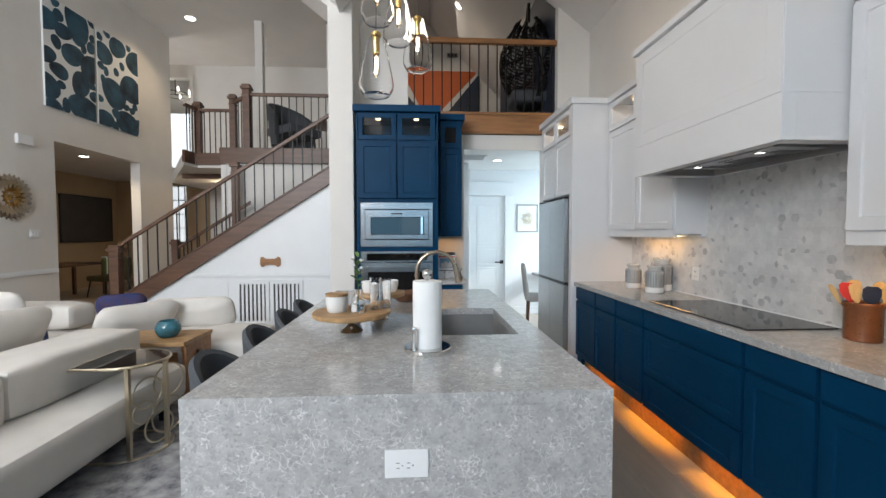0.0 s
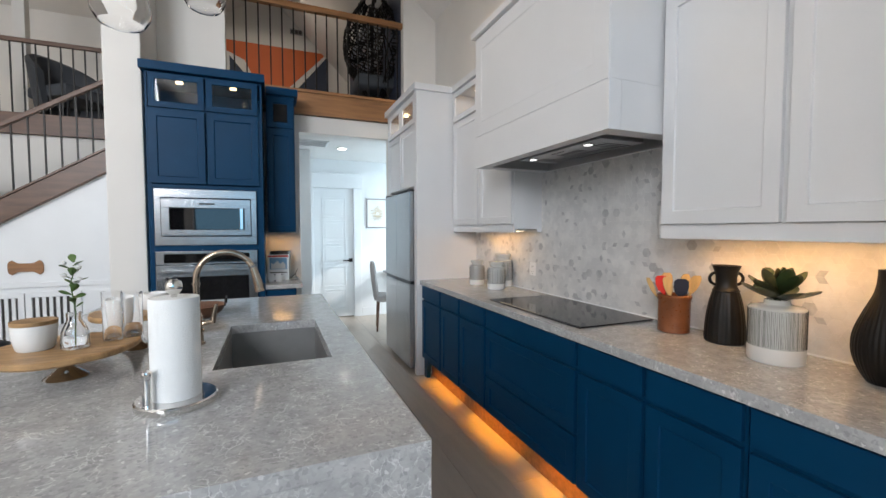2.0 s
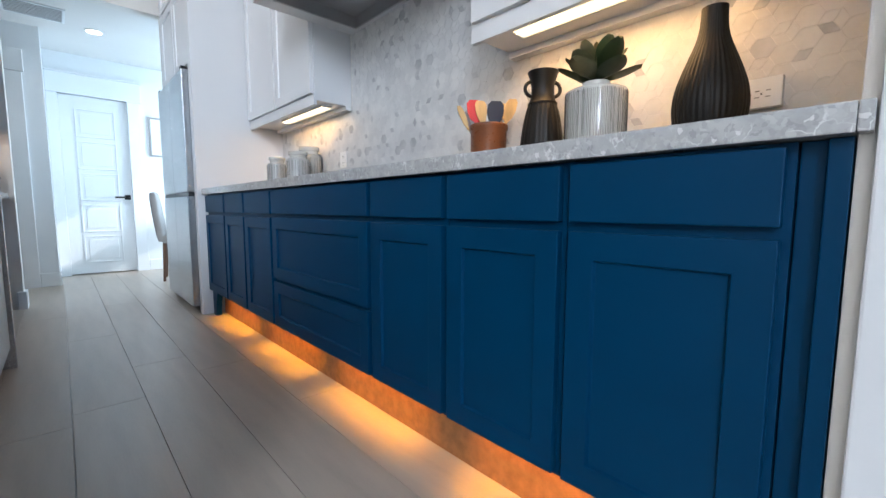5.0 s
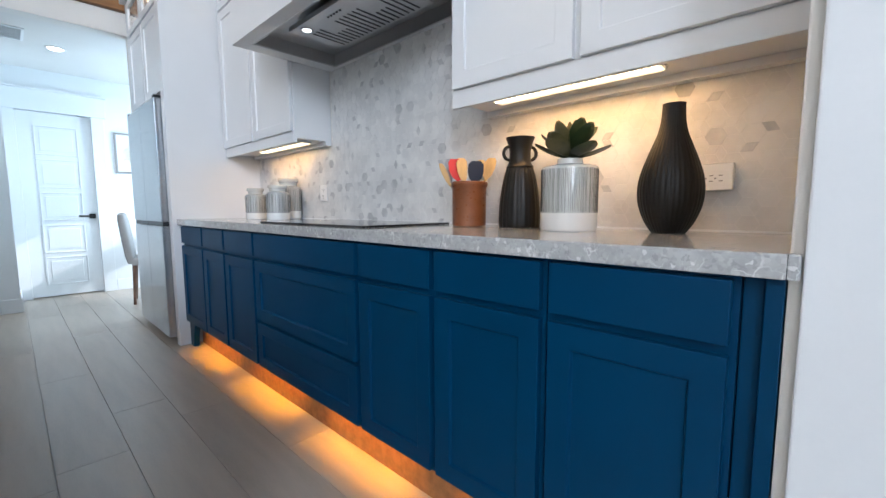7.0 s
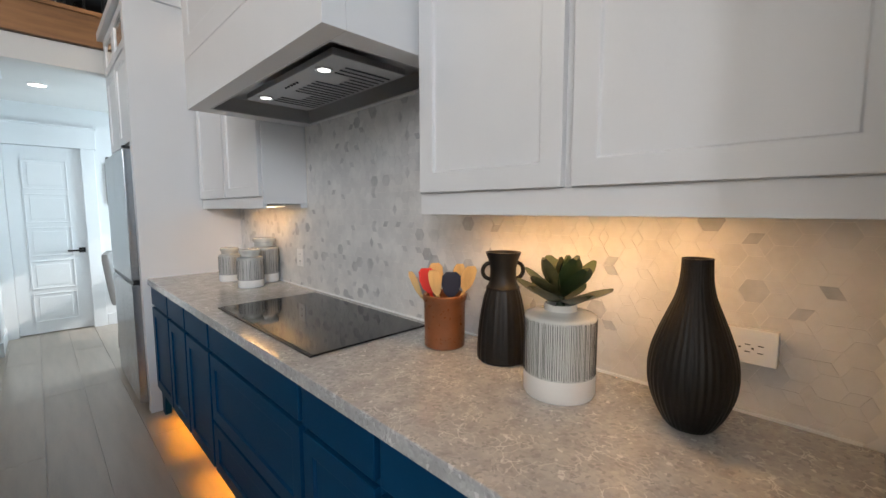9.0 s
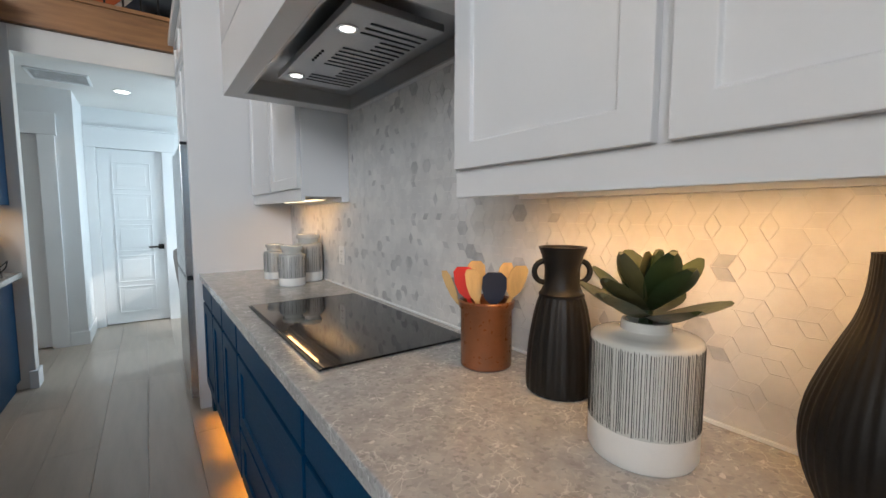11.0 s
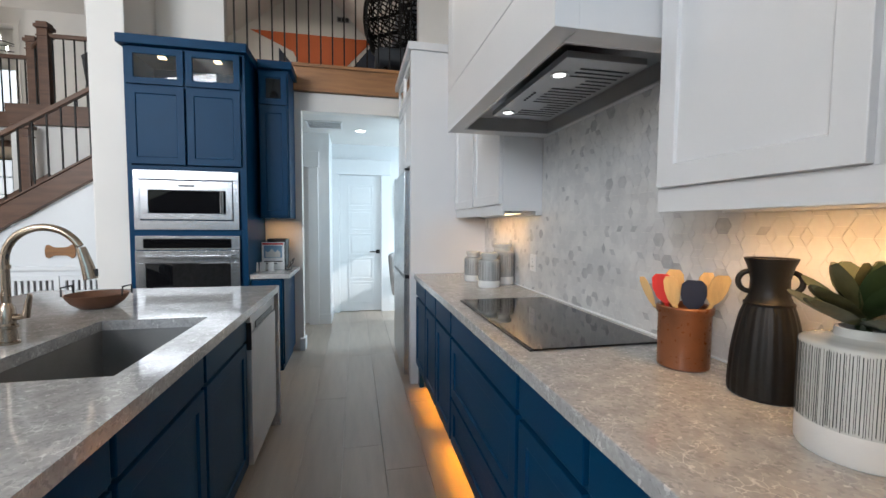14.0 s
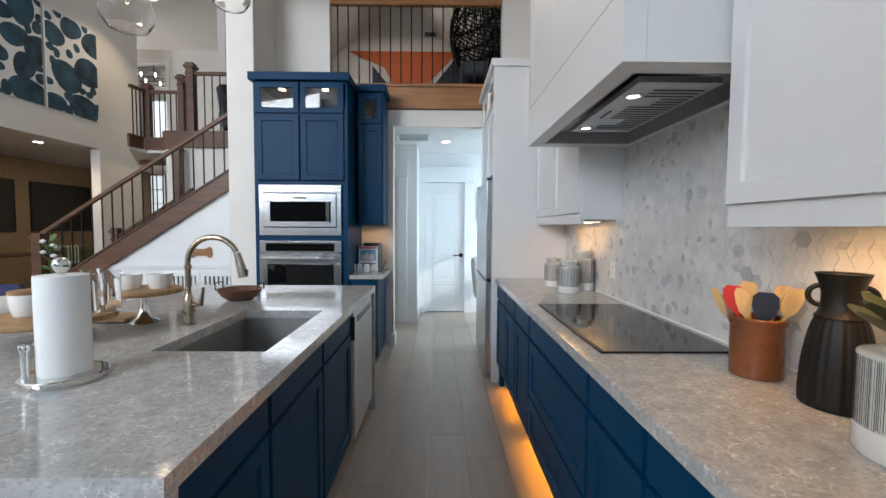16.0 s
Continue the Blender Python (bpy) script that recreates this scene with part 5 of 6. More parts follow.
for px, py, pz in ((-0.147, -0.225, 2.245), (0.09, 0.20, 2.56), (-0.035, 0.12, 2.70), (-0.15, -0.10, 2.72), (0.05, -0.12, 2.98)):
    sh = part("glass_shade", lathe([(0.055, pz), (0.075, pz + 0.008), (0.098, pz + 0.045), (0.100, pz + 0.075), (0.085, pz + 0.16), (0.062, pz + 0.27), (0.045, pz + 0.34), (0.0435, pz + 0.34), (0.0605, pz + 0.27), (0.083, pz + 0.16), (0.098, pz + 0.075), (0.096, pz + 0.047), (0.074, pz + 0.0105), (0.0535, pz + 0.003)], 36, px, py), SHADEGLASS, pend, "clear teardrop glass shade", smooth=True)
    sh.visible_shadow = False
    part("socket", lathe([(0.018, pz + 0.24), (0.020, pz + 0.245), (0.020, pz + 0.335), (0.03, pz + 0.341), (0.03, pz + 0.36), (0.006, pz + 0.375)], 20, px, py), BRASS, pend, "brushed brass socket", smooth=True)
    bl = part("bulb", lathe([(0.010, pz + 0.239), (0.018, pz + 0.21), (0.021, pz + 0.17), (0.016, pz + 0.13), (0.006, pz + 0.112), (0, pz + 0.110)], 18, px, py), SHADEGLASS, pend, "clear tubular bulb", smooth=True)
    bl.visible_shadow = False
    part("filament", tube([(px, py, pz + 0.225), (px + 0.003, py, pz + 0.18), (px - 0.003, py, pz + 0.135)], 0.008, 8), FILAMENT, pend, "glowing filament")
    part("cord", tube([(px, py, pz + 0.37), (px * 0.9, py * 0.9, 4.44)], 0.0025, 6), DARK, pend)


# ---- stools along the island ----
def stool(y):
    s = thing("counter_stool", (-0.60, y, 0), "charcoal upholstered counter stool with a curved back", "stool", "counter stools")
    part("seat", cushion(-0.20, 0.22, -0.21, 0.21, 0.60, 0.69, 0.7, 6), CHARCOAL, s, smooth=True)
    bm = bmesh.new()
    rows_ = []
    for i in range(13):
        a = radians(180 - 78 + 156 * i / 12)
        top_z = 0.89 - 0.16 * abs(i - 6) ** 2 / 36
        cx, cy = math.cos(a), math.sin(a)
        rows_.append([bm.verts.new((0.0 + 0.235 * cx, 0.235 * cy, 0.62)), bm.verts.new((0.0 + 0.245 * cx, 0.245 * cy, top_z - 0.02)), bm.verts.new((0.0 + 0.225 * cx, 0.225 * cy, top_z)), bm.verts.new((0.0 + 0.20 * cx, 0.20 * cy, top_z - 0.02)), bm.verts.new((0.0 + 0.19 * cx, 0.19 * cy, 0.62))])
    for lo, hi in zip(rows_, rows_[1:]):
        for i in range(5):
            bm.faces.new((lo[i], lo[(i + 1) % 5], hi[(i + 1) % 5], hi[i]))
    bm.faces.new(rows_[0][::-1]), bm.faces.new(rows_[-1])
    part("backrest", bm, CHARCOAL, s, smooth=True)
    for sx in (-1, 1):
        for sy in (-1, 1):
            part("leg", tube([(0.15 * sx, 0.15 * sy, 0.61), (0.19 * sx, 0.19 * sy, 0.0)], [0.016, 0.011], 8), IRON, s)
    part("foot_ring", tube([(0.175 * math.cos(2 * math.pi * k / 20), 0.175 * math.sin(2 * math.pi * k / 20), 0.26) for k in range(20)], 0.008, 8, closed=True), IRON, s, smooth=True)
    return s


for y in (2.13, 2.70, 3.25, 3.70):
    stool(y)

# ---- small things at the hutch ----
bs = thing("brochure_stand", (0.575, 5.18, 0.9135), "white printed brochure with a house picture in a clear stand", "brochure", turn=-4)
part("sheet", boxed((-0.105, 0.105, 0.0, 0.012, 0.0, 0.27)), PAPER, bs)
part("header_band", boxed((-0.10, 0.10, -0.0015, -0.0003, 0.245, 0.262)), RED, bs, "red printed header")
part("picture", boxed((-0.085, 0.085, -0.0015, -0.0003, 0.115, 0.235)), SKYPRINT, bs, "printed blue sky picture")
part("picture_house", prism([(-0.07, 0.12), (0.07, 0.12), (0.07, 0.165), (0.045, 0.195), (0.02, 0.17), (-0.01, 0.205), (-0.045, 0.17), (-0.07, 0.185)], -0.003, -0.0016), PALE, bs, "printed grey house")
part("text_bar", boxed((-0.085, 0.085, -0.0015, -0.0003, 0.075, 0.085), (-0.085, 0.04, -0.0015, -0.0003, 0.055, 0.063)), SLATE, bs)
for k, dx in enumerate((-0.115, -0.05, 0.02)):
    cd = thing("name_card", (0.555 + dx, 5.05 + 0.01 * k, 0.9135), "small white folded card beside the brochure", "card", "white cards")
    part("card", prism([(-0.022, 0), (0.022, 0), (0.003, 0.085), (-0.003, 0.085)], -0.026, 0.026, "x"), PAPER, cd)
ba = thing("black_basket", (0.60, 5.33, 0.9135), "black wire basket behind the brochure", "basket")
part("basket", lathe([(0.07, 0), (0.095, 0.02), (0.105, 0.30), (0.098, 0.30), (0.088, 0.03), (0, 0.02)], 24), DARK, ba, smooth=True)
cbl = thing("power_cable", (0.70, 5.2, 0.9135), "black cable looping over the small counter", "cable")
part("cable", tube([(0.0, 0.1, 0.004), (0.05, 0.05, 0.06), (0.07, 0.0, 0.11), (0.04, -0.06, 0.07), (0.06, -0.10, 0.006), (0.0, -0.13, 0.004)], 0.004, 8), DARK, cbl, smooth=True)

# ---- back hall ----
vt = thing("ceiling_vent", (0, 0, 0), "white slatted ceiling vent in the back hall", "vent")
part("frame", boxed((0.80, 1.22, 5.98, 6.0, 2.57, 2.579), (0.80, 1.22, 6.32, 6.34, 2.57, 2.579), (0.80, 0.82, 6.0, 6.32, 2.57, 2.579), (1.20, 1.22, 6.0, 6.32, 2.57, 2.579)), TRIM, vt)
# dark sheet gives the vent's gaps their shade by colour
part("backing", boxed((0.82, 1.20, 6.0, 6.32, 2.5765, 2.579)), SLATE, vt, "dark sheet for the shade between the slats")
for k in range(9):
    part("slat", boxed((0.82, 1.20, 6.008 + k * 0.035, 6.020 + k * 0.035, 2.5725, 2.5755)), TRIM, vt)


def downlight(x, y, z, label, r=0.075):
    d = thing("downlight", (x, y, z), label, "downlight", "recessed downlights")
    part("lens", lathe([(r * 0.8, -0.006), (r * 0.8, -0.001)], 28), CANLIGHT, d, "glowing lens")
    part("trim_ring", lathe([(r * 0.805, -0.008), (r, -0.006), (r, -0.001), (r * 0.805, -0.001)], 28, closed=True), TRIM, d)
    return d


downlight(1.44, 6.40, 2.58, "lit round recessed downlight in the hall ceiling")
downlight(-4.93, 9.93, 6.35, "lit round recessed downlight in the high ceiling", 0.13)
loft_light = downlight(1.09, 9.0, 6.30, "lit round recessed downlight in the sloping loft ceiling", 0.10)
loft_light.rotation_euler = (0, radians(45), 0)
downlight(-6.62, 9.0, 3.05, "lit round recessed downlight in the den ceiling", 0.10)
pc = thing("framed_picture", (0, 0, 0), "framed print of a gold starburst on a white wall", "picture")
part("frame", boxed((1.975, 2.36, 7.345, 7.368, 1.475, 1.495), (1.975, 2.36, 7.345, 7.368, 1.95, 1.97), (1.975, 1.995, 7.345, 7.368, 1.495, 1.95), (2.34, 2.36, 7.345, 7.368, 1.495, 1.95)), GREYFAB, pc)
part("print", boxed((1.995, 2.34, 7.358, 7.368, 1.495, 1.95)), PAPER, pc)
bm = bmesh.new()
for k in range(28):
    a = 2 * math.pi * k / 28
    q = 0.10 + 0.05 * (k * 7 % 5) / 5
    tube([(2.167 + 0.03 * math.cos(a), 7.355, 1.722 + 0.03 * math.sin(a)), (2.167 + q * math.cos(a), 7.355, 1.722 + q * math.sin(a))], 0.0025, 4, bm)
tagged(part("starburst", bm, BRASS, pc, "gold printed rays"), kind="stuff")
dk = thing("desk", (0, 0, 0), "white built-in desk with a grey top in the back hall", "desk")
part("top", boxed((2.25, 2.75, 6.05, 7.34, 0.72, 0.76)), QUARTZ, dk, bevel=0.003)
part("side_panel", boxed((2.27, 2.73, 6.07, 6.10, 0, 0.719)), TRIM, dk)
dc = thing("desk_chair", (2.07, 6.35, 0), "beige upholstered desk chair with dark wooden legs", "chair", turn=-12)
part("seat", cushion(-0.16, 0.26, -0.21, 0.21, 0.42, 0.52, 0.6, 5), GREYFAB, dc, smooth=True)
bm = cushion(-0.21, -0.13, -0.21, 0.21, 0.44, 0.98, 0.9, 6)
for v in bm.verts:
    v.co.x -= 0.12 * max(0.0, v.co.z - 0.44) ** 1.3
part("backrest", bm, GREYFAB, dc, smooth=True)
for sx, sy in ((-0.14, -0.17), (-0.14, 0.17), (0.22, -0.17), (0.22, 0.17)):
    part("leg", tube([(sx, sy, 0.43), (sx * 1.15, sy * 1.05, 0.0)], [0.02, 0.013], 8), STAIN, dc)

# ---- loft ----
eg = thing("hanging_egg_chair", (1.93, 6.45, 3.001), "black woven rattan hanging egg chair on a stand", "chair")
bm = bmesh.new()
for k in range(64):
    a = 2 * math.pi * k / 64
    if 195 < math.degrees(a) < 285:
        continue
    pts = []
    for j in range(13):
        s = j / 12
        rr = 0.44 * math.sin(math.pi * (0.06 + 0.86 * s)) ** 0.8
        tw_ = a + 0.35 * math.sin(6 * s + k)
        pts.append((rr * math.cos(tw_), rr * math.sin(tw_), 0.35 + 1.35 * s))
    tube(pts, 0.010, 5, bm)
for j in range(38):
    s = j / 37
    rr = 0.44 * math.sin(math.pi * (0.06 + 0.86 * s)) ** 0.8
    pts = [(rr * math.cos(radians(t)), rr * math.sin(radians(t)), 0.35 + 1.35 * s + 0.03 * math.sin(t * 0.09 + j)) for t in range(-72, 196, 12)]
    tube(pts, 0.010, 5, bm)
tagged(part("woven_shell", bm, IRON, eg, "open black rattan weave"), kind="stuff")
part("cushion", cushion(-0.30, 0.30, -0.24, 0.30, 0.42, 0.62, 0.8, 6), CHARCOAL, eg, smooth=True)
part("stand", tube([(0.1, 0.55, 0.02), (0.1, 0.62, 0.9), (0.08, 0.5, 1.75), (0.04, 0.2, 2.0), (0, 0, 1.97), (0, 0, 1.70)], 0.025, 10), IRON, eg, smooth=True)
part("stand_base", tube([(0.1 + 0.5 * math.cos(2 * math.pi * k / 24), 0.2 + 0.5 * math.sin(2 * math.pi * k / 24), 0.022) for k in range(24)], 0.02, 8, closed=True), IRON, eg)
lv = thing("wall_vent", (0, 0, 0), "grey slatted vent high on the loft wall", "vent")
part("grille", boxed((0.98, 1.26, 10.985, 10.998, 6.05, 6.17)), GREYFAB, lv)
# dark blocks on the solid grille colour in the shade of its openings
for k in range(3):
    part("slot", boxed((1.0 + k * 0.085, 1.07 + k * 0.085, 10.98, 10.9845, 6.07, 6.15)), SLATE, lv, "dark block for a shaded vent slot")

# ---- living room ----
so = thing("sectional_sofa", (0, 0, 0), "low cream upholstered sectional sofa with loose cushions", "sofa")
part("seat_base", cushion(-2.85, -1.63, 0.2, 3.52, 0.13, 0.43, 0.5, 9), CREAM, so, smooth=True)
part("chaise", cushion(-3.3, -1.43, 4.12, 5.0, 0.10, 0.43, 0.5, 9), CREAM, so, smooth=True)
for y0, y1 in ((0.3, 1.35), (1.355, 2.42), (2.425, 3.50)):
    part("back_bolster", cushion(-2.42, -1.98, y0, y1, 0.42, 0.72, 0.3, 9), CREAM, so, smooth=True)
for sx, sy in ((-1.75, 0.35), (-1.75, 3.38), (-2.7, 0.35), (-2.7, 3.38), (-1.6, 4.25), (-1.6, 4.9), (-3.1, 4.25), (-3.1, 4.9)):
    part("leg", boxed((sx - 0.03, sx + 0.03, sy - 0.03, sy + 0.03, 0.012, 0.145)), DARK, so)
for n_, (x, y, z, w, h, tilt, turn_, m, lab) in enumerate(((-2.62, 1.75, 0.72, 0.95, 0.42, 24, 90, CREAM, "large cream back cushion"), (-2.62, 2.85, 0.74, 1.0, 0.44, 24, 88, CREAM, "large cream back cushion"), (-2.60, 4.38, 0.60, 0.75, 0.38, 34, 60, CREAM, "large cream back cushion"), (-2.3, 4.86, 0.57, 0.85, 0.38, 20, 10, CREAM, "large cream back cushion"), (-4.1, 4.3, 0.66, 0.95, 0.50, 15, 8, CREAM, "large cream back cushion"), (-3.4, 3.75, 0.62, 0.75, 0.40, 20, 25, INDIGO, "indigo patterned scatter cushion"), (-3.0, 4.75, 0.63, 0.45, 0.40, 25, 30, INDIGO, "indigo patterned scatter cushion"))):
    cs = thing("sofa_cushion", (x, y, z), lab + " leaning on the sofa", "cushion", "sofa cushions", turn=turn_)
    bm = cushion(-w / 2, w / 2, -0.11, 0.11, -h / 2, h / 2, 1.0, 8)
    for v in bm.verts:
        k = 1 - 0.55 * max(abs(v.co.x) / (w / 2), abs(v.co.z) / (h / 2)) ** 3
        v.co.y *= max(0.25, k) * 1.15
    bm.transform(pose(0, 0, 0, tilt, 0, 0))
    part("cover", bm, m, cs, smooth=True)
wp = thing("sofa_wing", (0, 0, 0), "cream upholstered far sofa section", "sofa")
part("seat_base", cushion(-5.2, -3.4, 3.6, 4.9, 0.10, 0.45, 0.5, 8), CREAM, wp, smooth=True)
part("back_rest", cushion(-5.2, -3.4, 4.55, 4.95, 0.44, 0.72, 0.6, 8), CREAM, wp, smooth=True)
cst = thing("side_table", (0, 0, 0), "champagne metal half-round side table with a glass top", "side table")
half = [(-1.93, 2.74), (-1.93, 3.18)] + [(-1.72 + 0.24 * math.sin(radians(a)), 2.96 + 0.22 * math.cos(radians(a))) for a in range(0, 181, 15)]
for z, nm in ((0.612, "top_rim"), (0.015, "base_rim")):
    part(nm, tube([(x, y, z) for x, y in half], 0.010, 8, closed=True), CHAMPAGNE, cst, smooth=True)
part("glass_top", prism(half, 0.614, 0.620, "z"), BLACK, cst, "dark mirrored glass top")
for x, y in ((-1.60, 2.765), (-1.60, 3.155), (-1.485, 2.96)):
    part("upright", boxed((x - 0.012, x + 0.012, y - 0.012, y + 0.012, 0.02, 0.61)), CHAMPAGNE, cst)
for x, y, z, r_ in ((-1.54, 2.86, 0.42, 0.10), (-1.51, 2.92, 0.17, 0.10), (-1.50, 3.02, 0.45, 0.11), (-1.52, 3.04, 0.20, 0.12), (-1.55, 2.83, 0.30, 0.07)):
    part("ring", tube([(x + 0.3 * r_ * math.cos(2 * math.pi * k / 24), y + r_ * math.cos(2 * math.pi * k / 24), z + r_ * math.sin(2 * math.pi * k / 24)) for k in range(24)], 0.006, 6, closed=True), CHAMPAGNE, cst, smooth=True)
ent = thing("end_table", (0, 0, 0), "square wooden end table with metal sides", "end table")
part("top", boxed((-2.36, -1.72, 3.60, 4.08, 0.52, 0.555)), ACACIA, ent, bevel=0.004)
part("front_panel", boxed((-1.745, -1.725, 3.64, 4.06, 0.05, 0.519)), OAK, ent, bevel=0.003)
part("side_frame", boxed((-2.34, -1.75, 3.61, 3.63, 0.47, 0.519), (-2.34, -2.31, 3.61, 3.63, 0.012, 0.47), (-1.775, -1.7455, 3.61, 3.63, 0.012, 0.47)), STEEL, ent)
part("back_frame", boxed((-2.34, -1.75, 4.05, 4.07, 0.012, 0.519)), OAK, ent)
part("knob", boxed((-1.724, -1.70, 3.80, 3.84, 0.36, 0.44)), STAIN, ent)
tv = thing("teal_vase", (-1.96, 3.80, 0.556), "round teal glazed glass vase on the end table", "vase")
part("vase", lathe([(0.045, 0), (0.075, 0.015), (0.098, 0.06), (0.098, 0.09), (0.078, 0.135), (0.066, 0.145), (0.058, 0.143), (0.08, 0.09), (0.06, 0.02), (0, 0.015)], 32), TEALGLASS, tv, smooth=True)
rg = tagged(mesh_object("rug", boxed((-4.9, -0.95, 0.3, 4.4, 0.001, 0.011)), RUGMAT, 0.004), "faded grey and cream patterned rug under the sofa", "rug")


def art_panel(y0, y1, seed):
    a = thing("canvas_art", (0, 0, 0), "white canvas with indigo watercolour pebble shapes", "painting", "pair of canvases")
    z0, z1 = 3.60, 5.47
    part("canvas", boxed((-5.998, -5.965, y0, y1, z0, z1)), CANVAS, a, bevel=0.004)
    rr = random.Random(seed)
    spots = []
    tries = 0
    while len(spots) < 22 and tries < 4000:
        tries += 1
        r_ = rr.choice((0.36, 0.31, 0.27, 0.22, 0.16, 0.11, 0.08))
        y, z = rr.uniform(y0 + 0.02, y1 - 0.02), rr.uniform(z0 + 0.02, z1 - 0.02)
        if all((y - b) ** 2 + (z - c) ** 2 > (0.86 * (r_ + d)) ** 2 for b, c, d in spots):
            spots.append((y, z, r_))
    for n_, (y, z, r_) in enumerate(spots):
        ph, sq = rr.uniform(0, 6), rr.uniform(0.85, 1.2)
        pts = []
        for k in range(28):
            t_ = 2 * math.pi * k / 28
            q = r_ * (1 + 0.08 * math.sin(2 * t_ + ph) + 0.04 * math.sin(3 * t_ + 2 * ph))
            pts.append((min(max(y + q * sq * math.cos(t_), y0 + 0.002), y1 - 0.002), min(max(z + q / sq * math.sin(t_), z0 + 0.002), z1 - 0.002)))
        bm = bmesh.new()
        bm.faces.new([bm.verts.new((-5.9645 + 0.0001 * n_, p, q)) for p, q in pts])
        part("painted_pebble", bm, WATERCOLOUR, a)


art_panel(7.40, 8.48, 5)
art_panel(8.545, 9.70, 8)
gf = thing("wall_flower", (-5.985, 6.72, 2.02), "silver and gold metal flower on the wall", "wall decor")
for ring_n, (n_, r0, r1, m) in enumerate(((16, 0.05, 0.20, BRASS), (22, 0.14, 0.30, CHAMPAGNE), (28, 0.22, 0.36, CHROME))):
    for k in range(n_):
        a = 2 * math.pi * (k + 0.5 * ring_n) / n_
        w = 0.03 + 0.012 * ring_n
        bm = bmesh.new()
        c_, s_ = math.cos(a), math.sin(a)
        d = 0.09 - 0.025 * ring_n
        v = [bm.verts.new(p) for p in ((0.012, r0 * c_, r0 * s_), (d * 0.7, (r0 + r1) / 2 * c_ - w * s_, (r0 + r1) / 2 * s_ + w * c_), (d, r1 * c_, r1 * s_), (d * 0.7, (r0 + r1) / 2 * c_ + w * s_, (r0 + r1) / 2 * s_ - w * c_), (d * 0.7 - 0.012, (r0 + r1) / 2 * c_, (r0 + r1) / 2 * s_))]
        for q in ((0, 1, 4), (1, 2, 4), (2, 3, 4), (3, 0, 4), (0, 3, 2, 1)):
            bm.faces.new([v[i] for i in q])
        part("petal", bm, m, gf)
part("centre", lathe([(0.06, 0.0), (0.05, 0.03), (0, 0.045)], 20), BRASS, gf).matrix_basis = pose(0, 0, 0, 0, 90, 0)
th = thing("door_chime", (0, 0, 0), "white plastic chime box on the tall wall", "chime")
part("box", boxed((-5.998, -5.95, 6.88, 7.14, 2.87, 3.02)), PLASTIC, th, bevel=0.006)
sw = thing("light_switch", (0, 0, 0), "white three-gang light switch on the wall", "switch")
part("plate", boxed((-5.998, -5.99, 7.06, 7.25, 1.40, 1.53)), PLASTIC, sw, bevel=0.002)
for k in range(3):
    part("rocker", boxed((-5.9895, -5.984, 7.085 + k * 0.05, 7.12 + k * 0.05, 1.43, 1.50)), TRIM, sw)

# panelled wall under the stairs
gt = thing("pet_gate", (0, 0, 0), "white slatted double gate built in under the stairs", "gate")
# flat dark sheet on the solid wall; its colour is the opening's shade
part("shade_sheet", boxed((-2.58, -1.59, SY - 0.004, SY - 0.0005, 0.06, 0.70)), SLATE, gt, "dark sheet for the shaded space behind the slats")
for gx in (-2.60, -2.085):
    part("gate_frame", shaker("-y", gx, SY - 0.004, 0.03, 0.505, 0.70, 0.055, 0.022, hole=True), TRIM, gt, bevel=0.002)
    for k in range(6):
        part("slat", boxed((gx + 0.085 + k * 0.062, gx + 0.118 + k * 0.062, SY - 0.022, SY - 0.006, 0.087, 0.672)), TRIM, gt)
bn = thing("bone_sign", (-2.07, SY - 0.022, 1.02), "brown wooden bone-shaped sign on the wall", "sign")
pts = []
for k in range(48):
    a = 2 * math.pi * k / 48
    c_, s_ = math.cos(a), math.sin(a)
    r_ = 0.155 * (abs(c_) ** 4 + abs(s_ * 2.0) ** 4) ** -0.25
    bump_ = 0.040 * math.exp(-((abs(c_ * r_) - 0.125) / 0.035) ** 2)
    pts.append((r_ * c_, r_ * s_ * 0.62 + math.copysign(bump_, s_) * min(1, abs(s_) * 4)))
part("board", prism(pts, 0.0, 0.018), OAK, bn)
pw = thing("stair_panel_moulding", (0, 0, 0), "white raised moulding on the under-stair wall", "moulding")
part("frame", prism([(-3.55, 0.13), (-2.72, 0.13), (-2.72, 0.74), (-2.80, 0.74), (-3.55, 0.28)], SY - 0.008, SY - 0.0005), TRIM, pw, bevel=0.003)
part("frame", boxed((-1.50, -0.85, SY - 0.008, SY - 0.0005, 0.13, 0.74)), TRIM, pw, bevel=0.003)

# den and foyer
for y0, y1 in ((8.95, 10.65), (11.04, 12.79)):
    dp = thing("slate_panel", (0, 0, 0), "dark framed panel hung on the tan wall", "wall panel", "pair of wall panels")
    part("frame", boxed((-8.848, -8.80, y0, y1, 1.24, 1.27), (-8.848, -8.80, y0, y1, 2.46, 2.49), (-8.848, -8.80, y0, y0 + 0.03, 1.27, 2.46), (-8.848, -8.80, y1 - 0.03, y1, 1.27, 2.46)), DARK, dp)
    part("panel", boxed((-8.848, -8.815, y0 + 0.03, y1 - 0.03, 1.27, 2.46)), SLATE, dp)
dt = thing("den_table", (0, 0, 0), "dark wooden table in the den", "table")
part("top", boxed((-8.2, -7.3, 8.6, 10.6, 0.74, 0.78)), STAIN, dt, bevel=0.004)
for x in (-8.1, -7.4):
    for y in (8.7, 10.5):
        part("leg", boxed((x - 0.03, x + 0.03, y - 0.03, y + 0.03, 0, 0.739)), STAIN, dt)
oc2 = thing("den_chair", (-7.0, 10.1, 0), "olive velvet chair with a striped throw", "chair", turn=160)
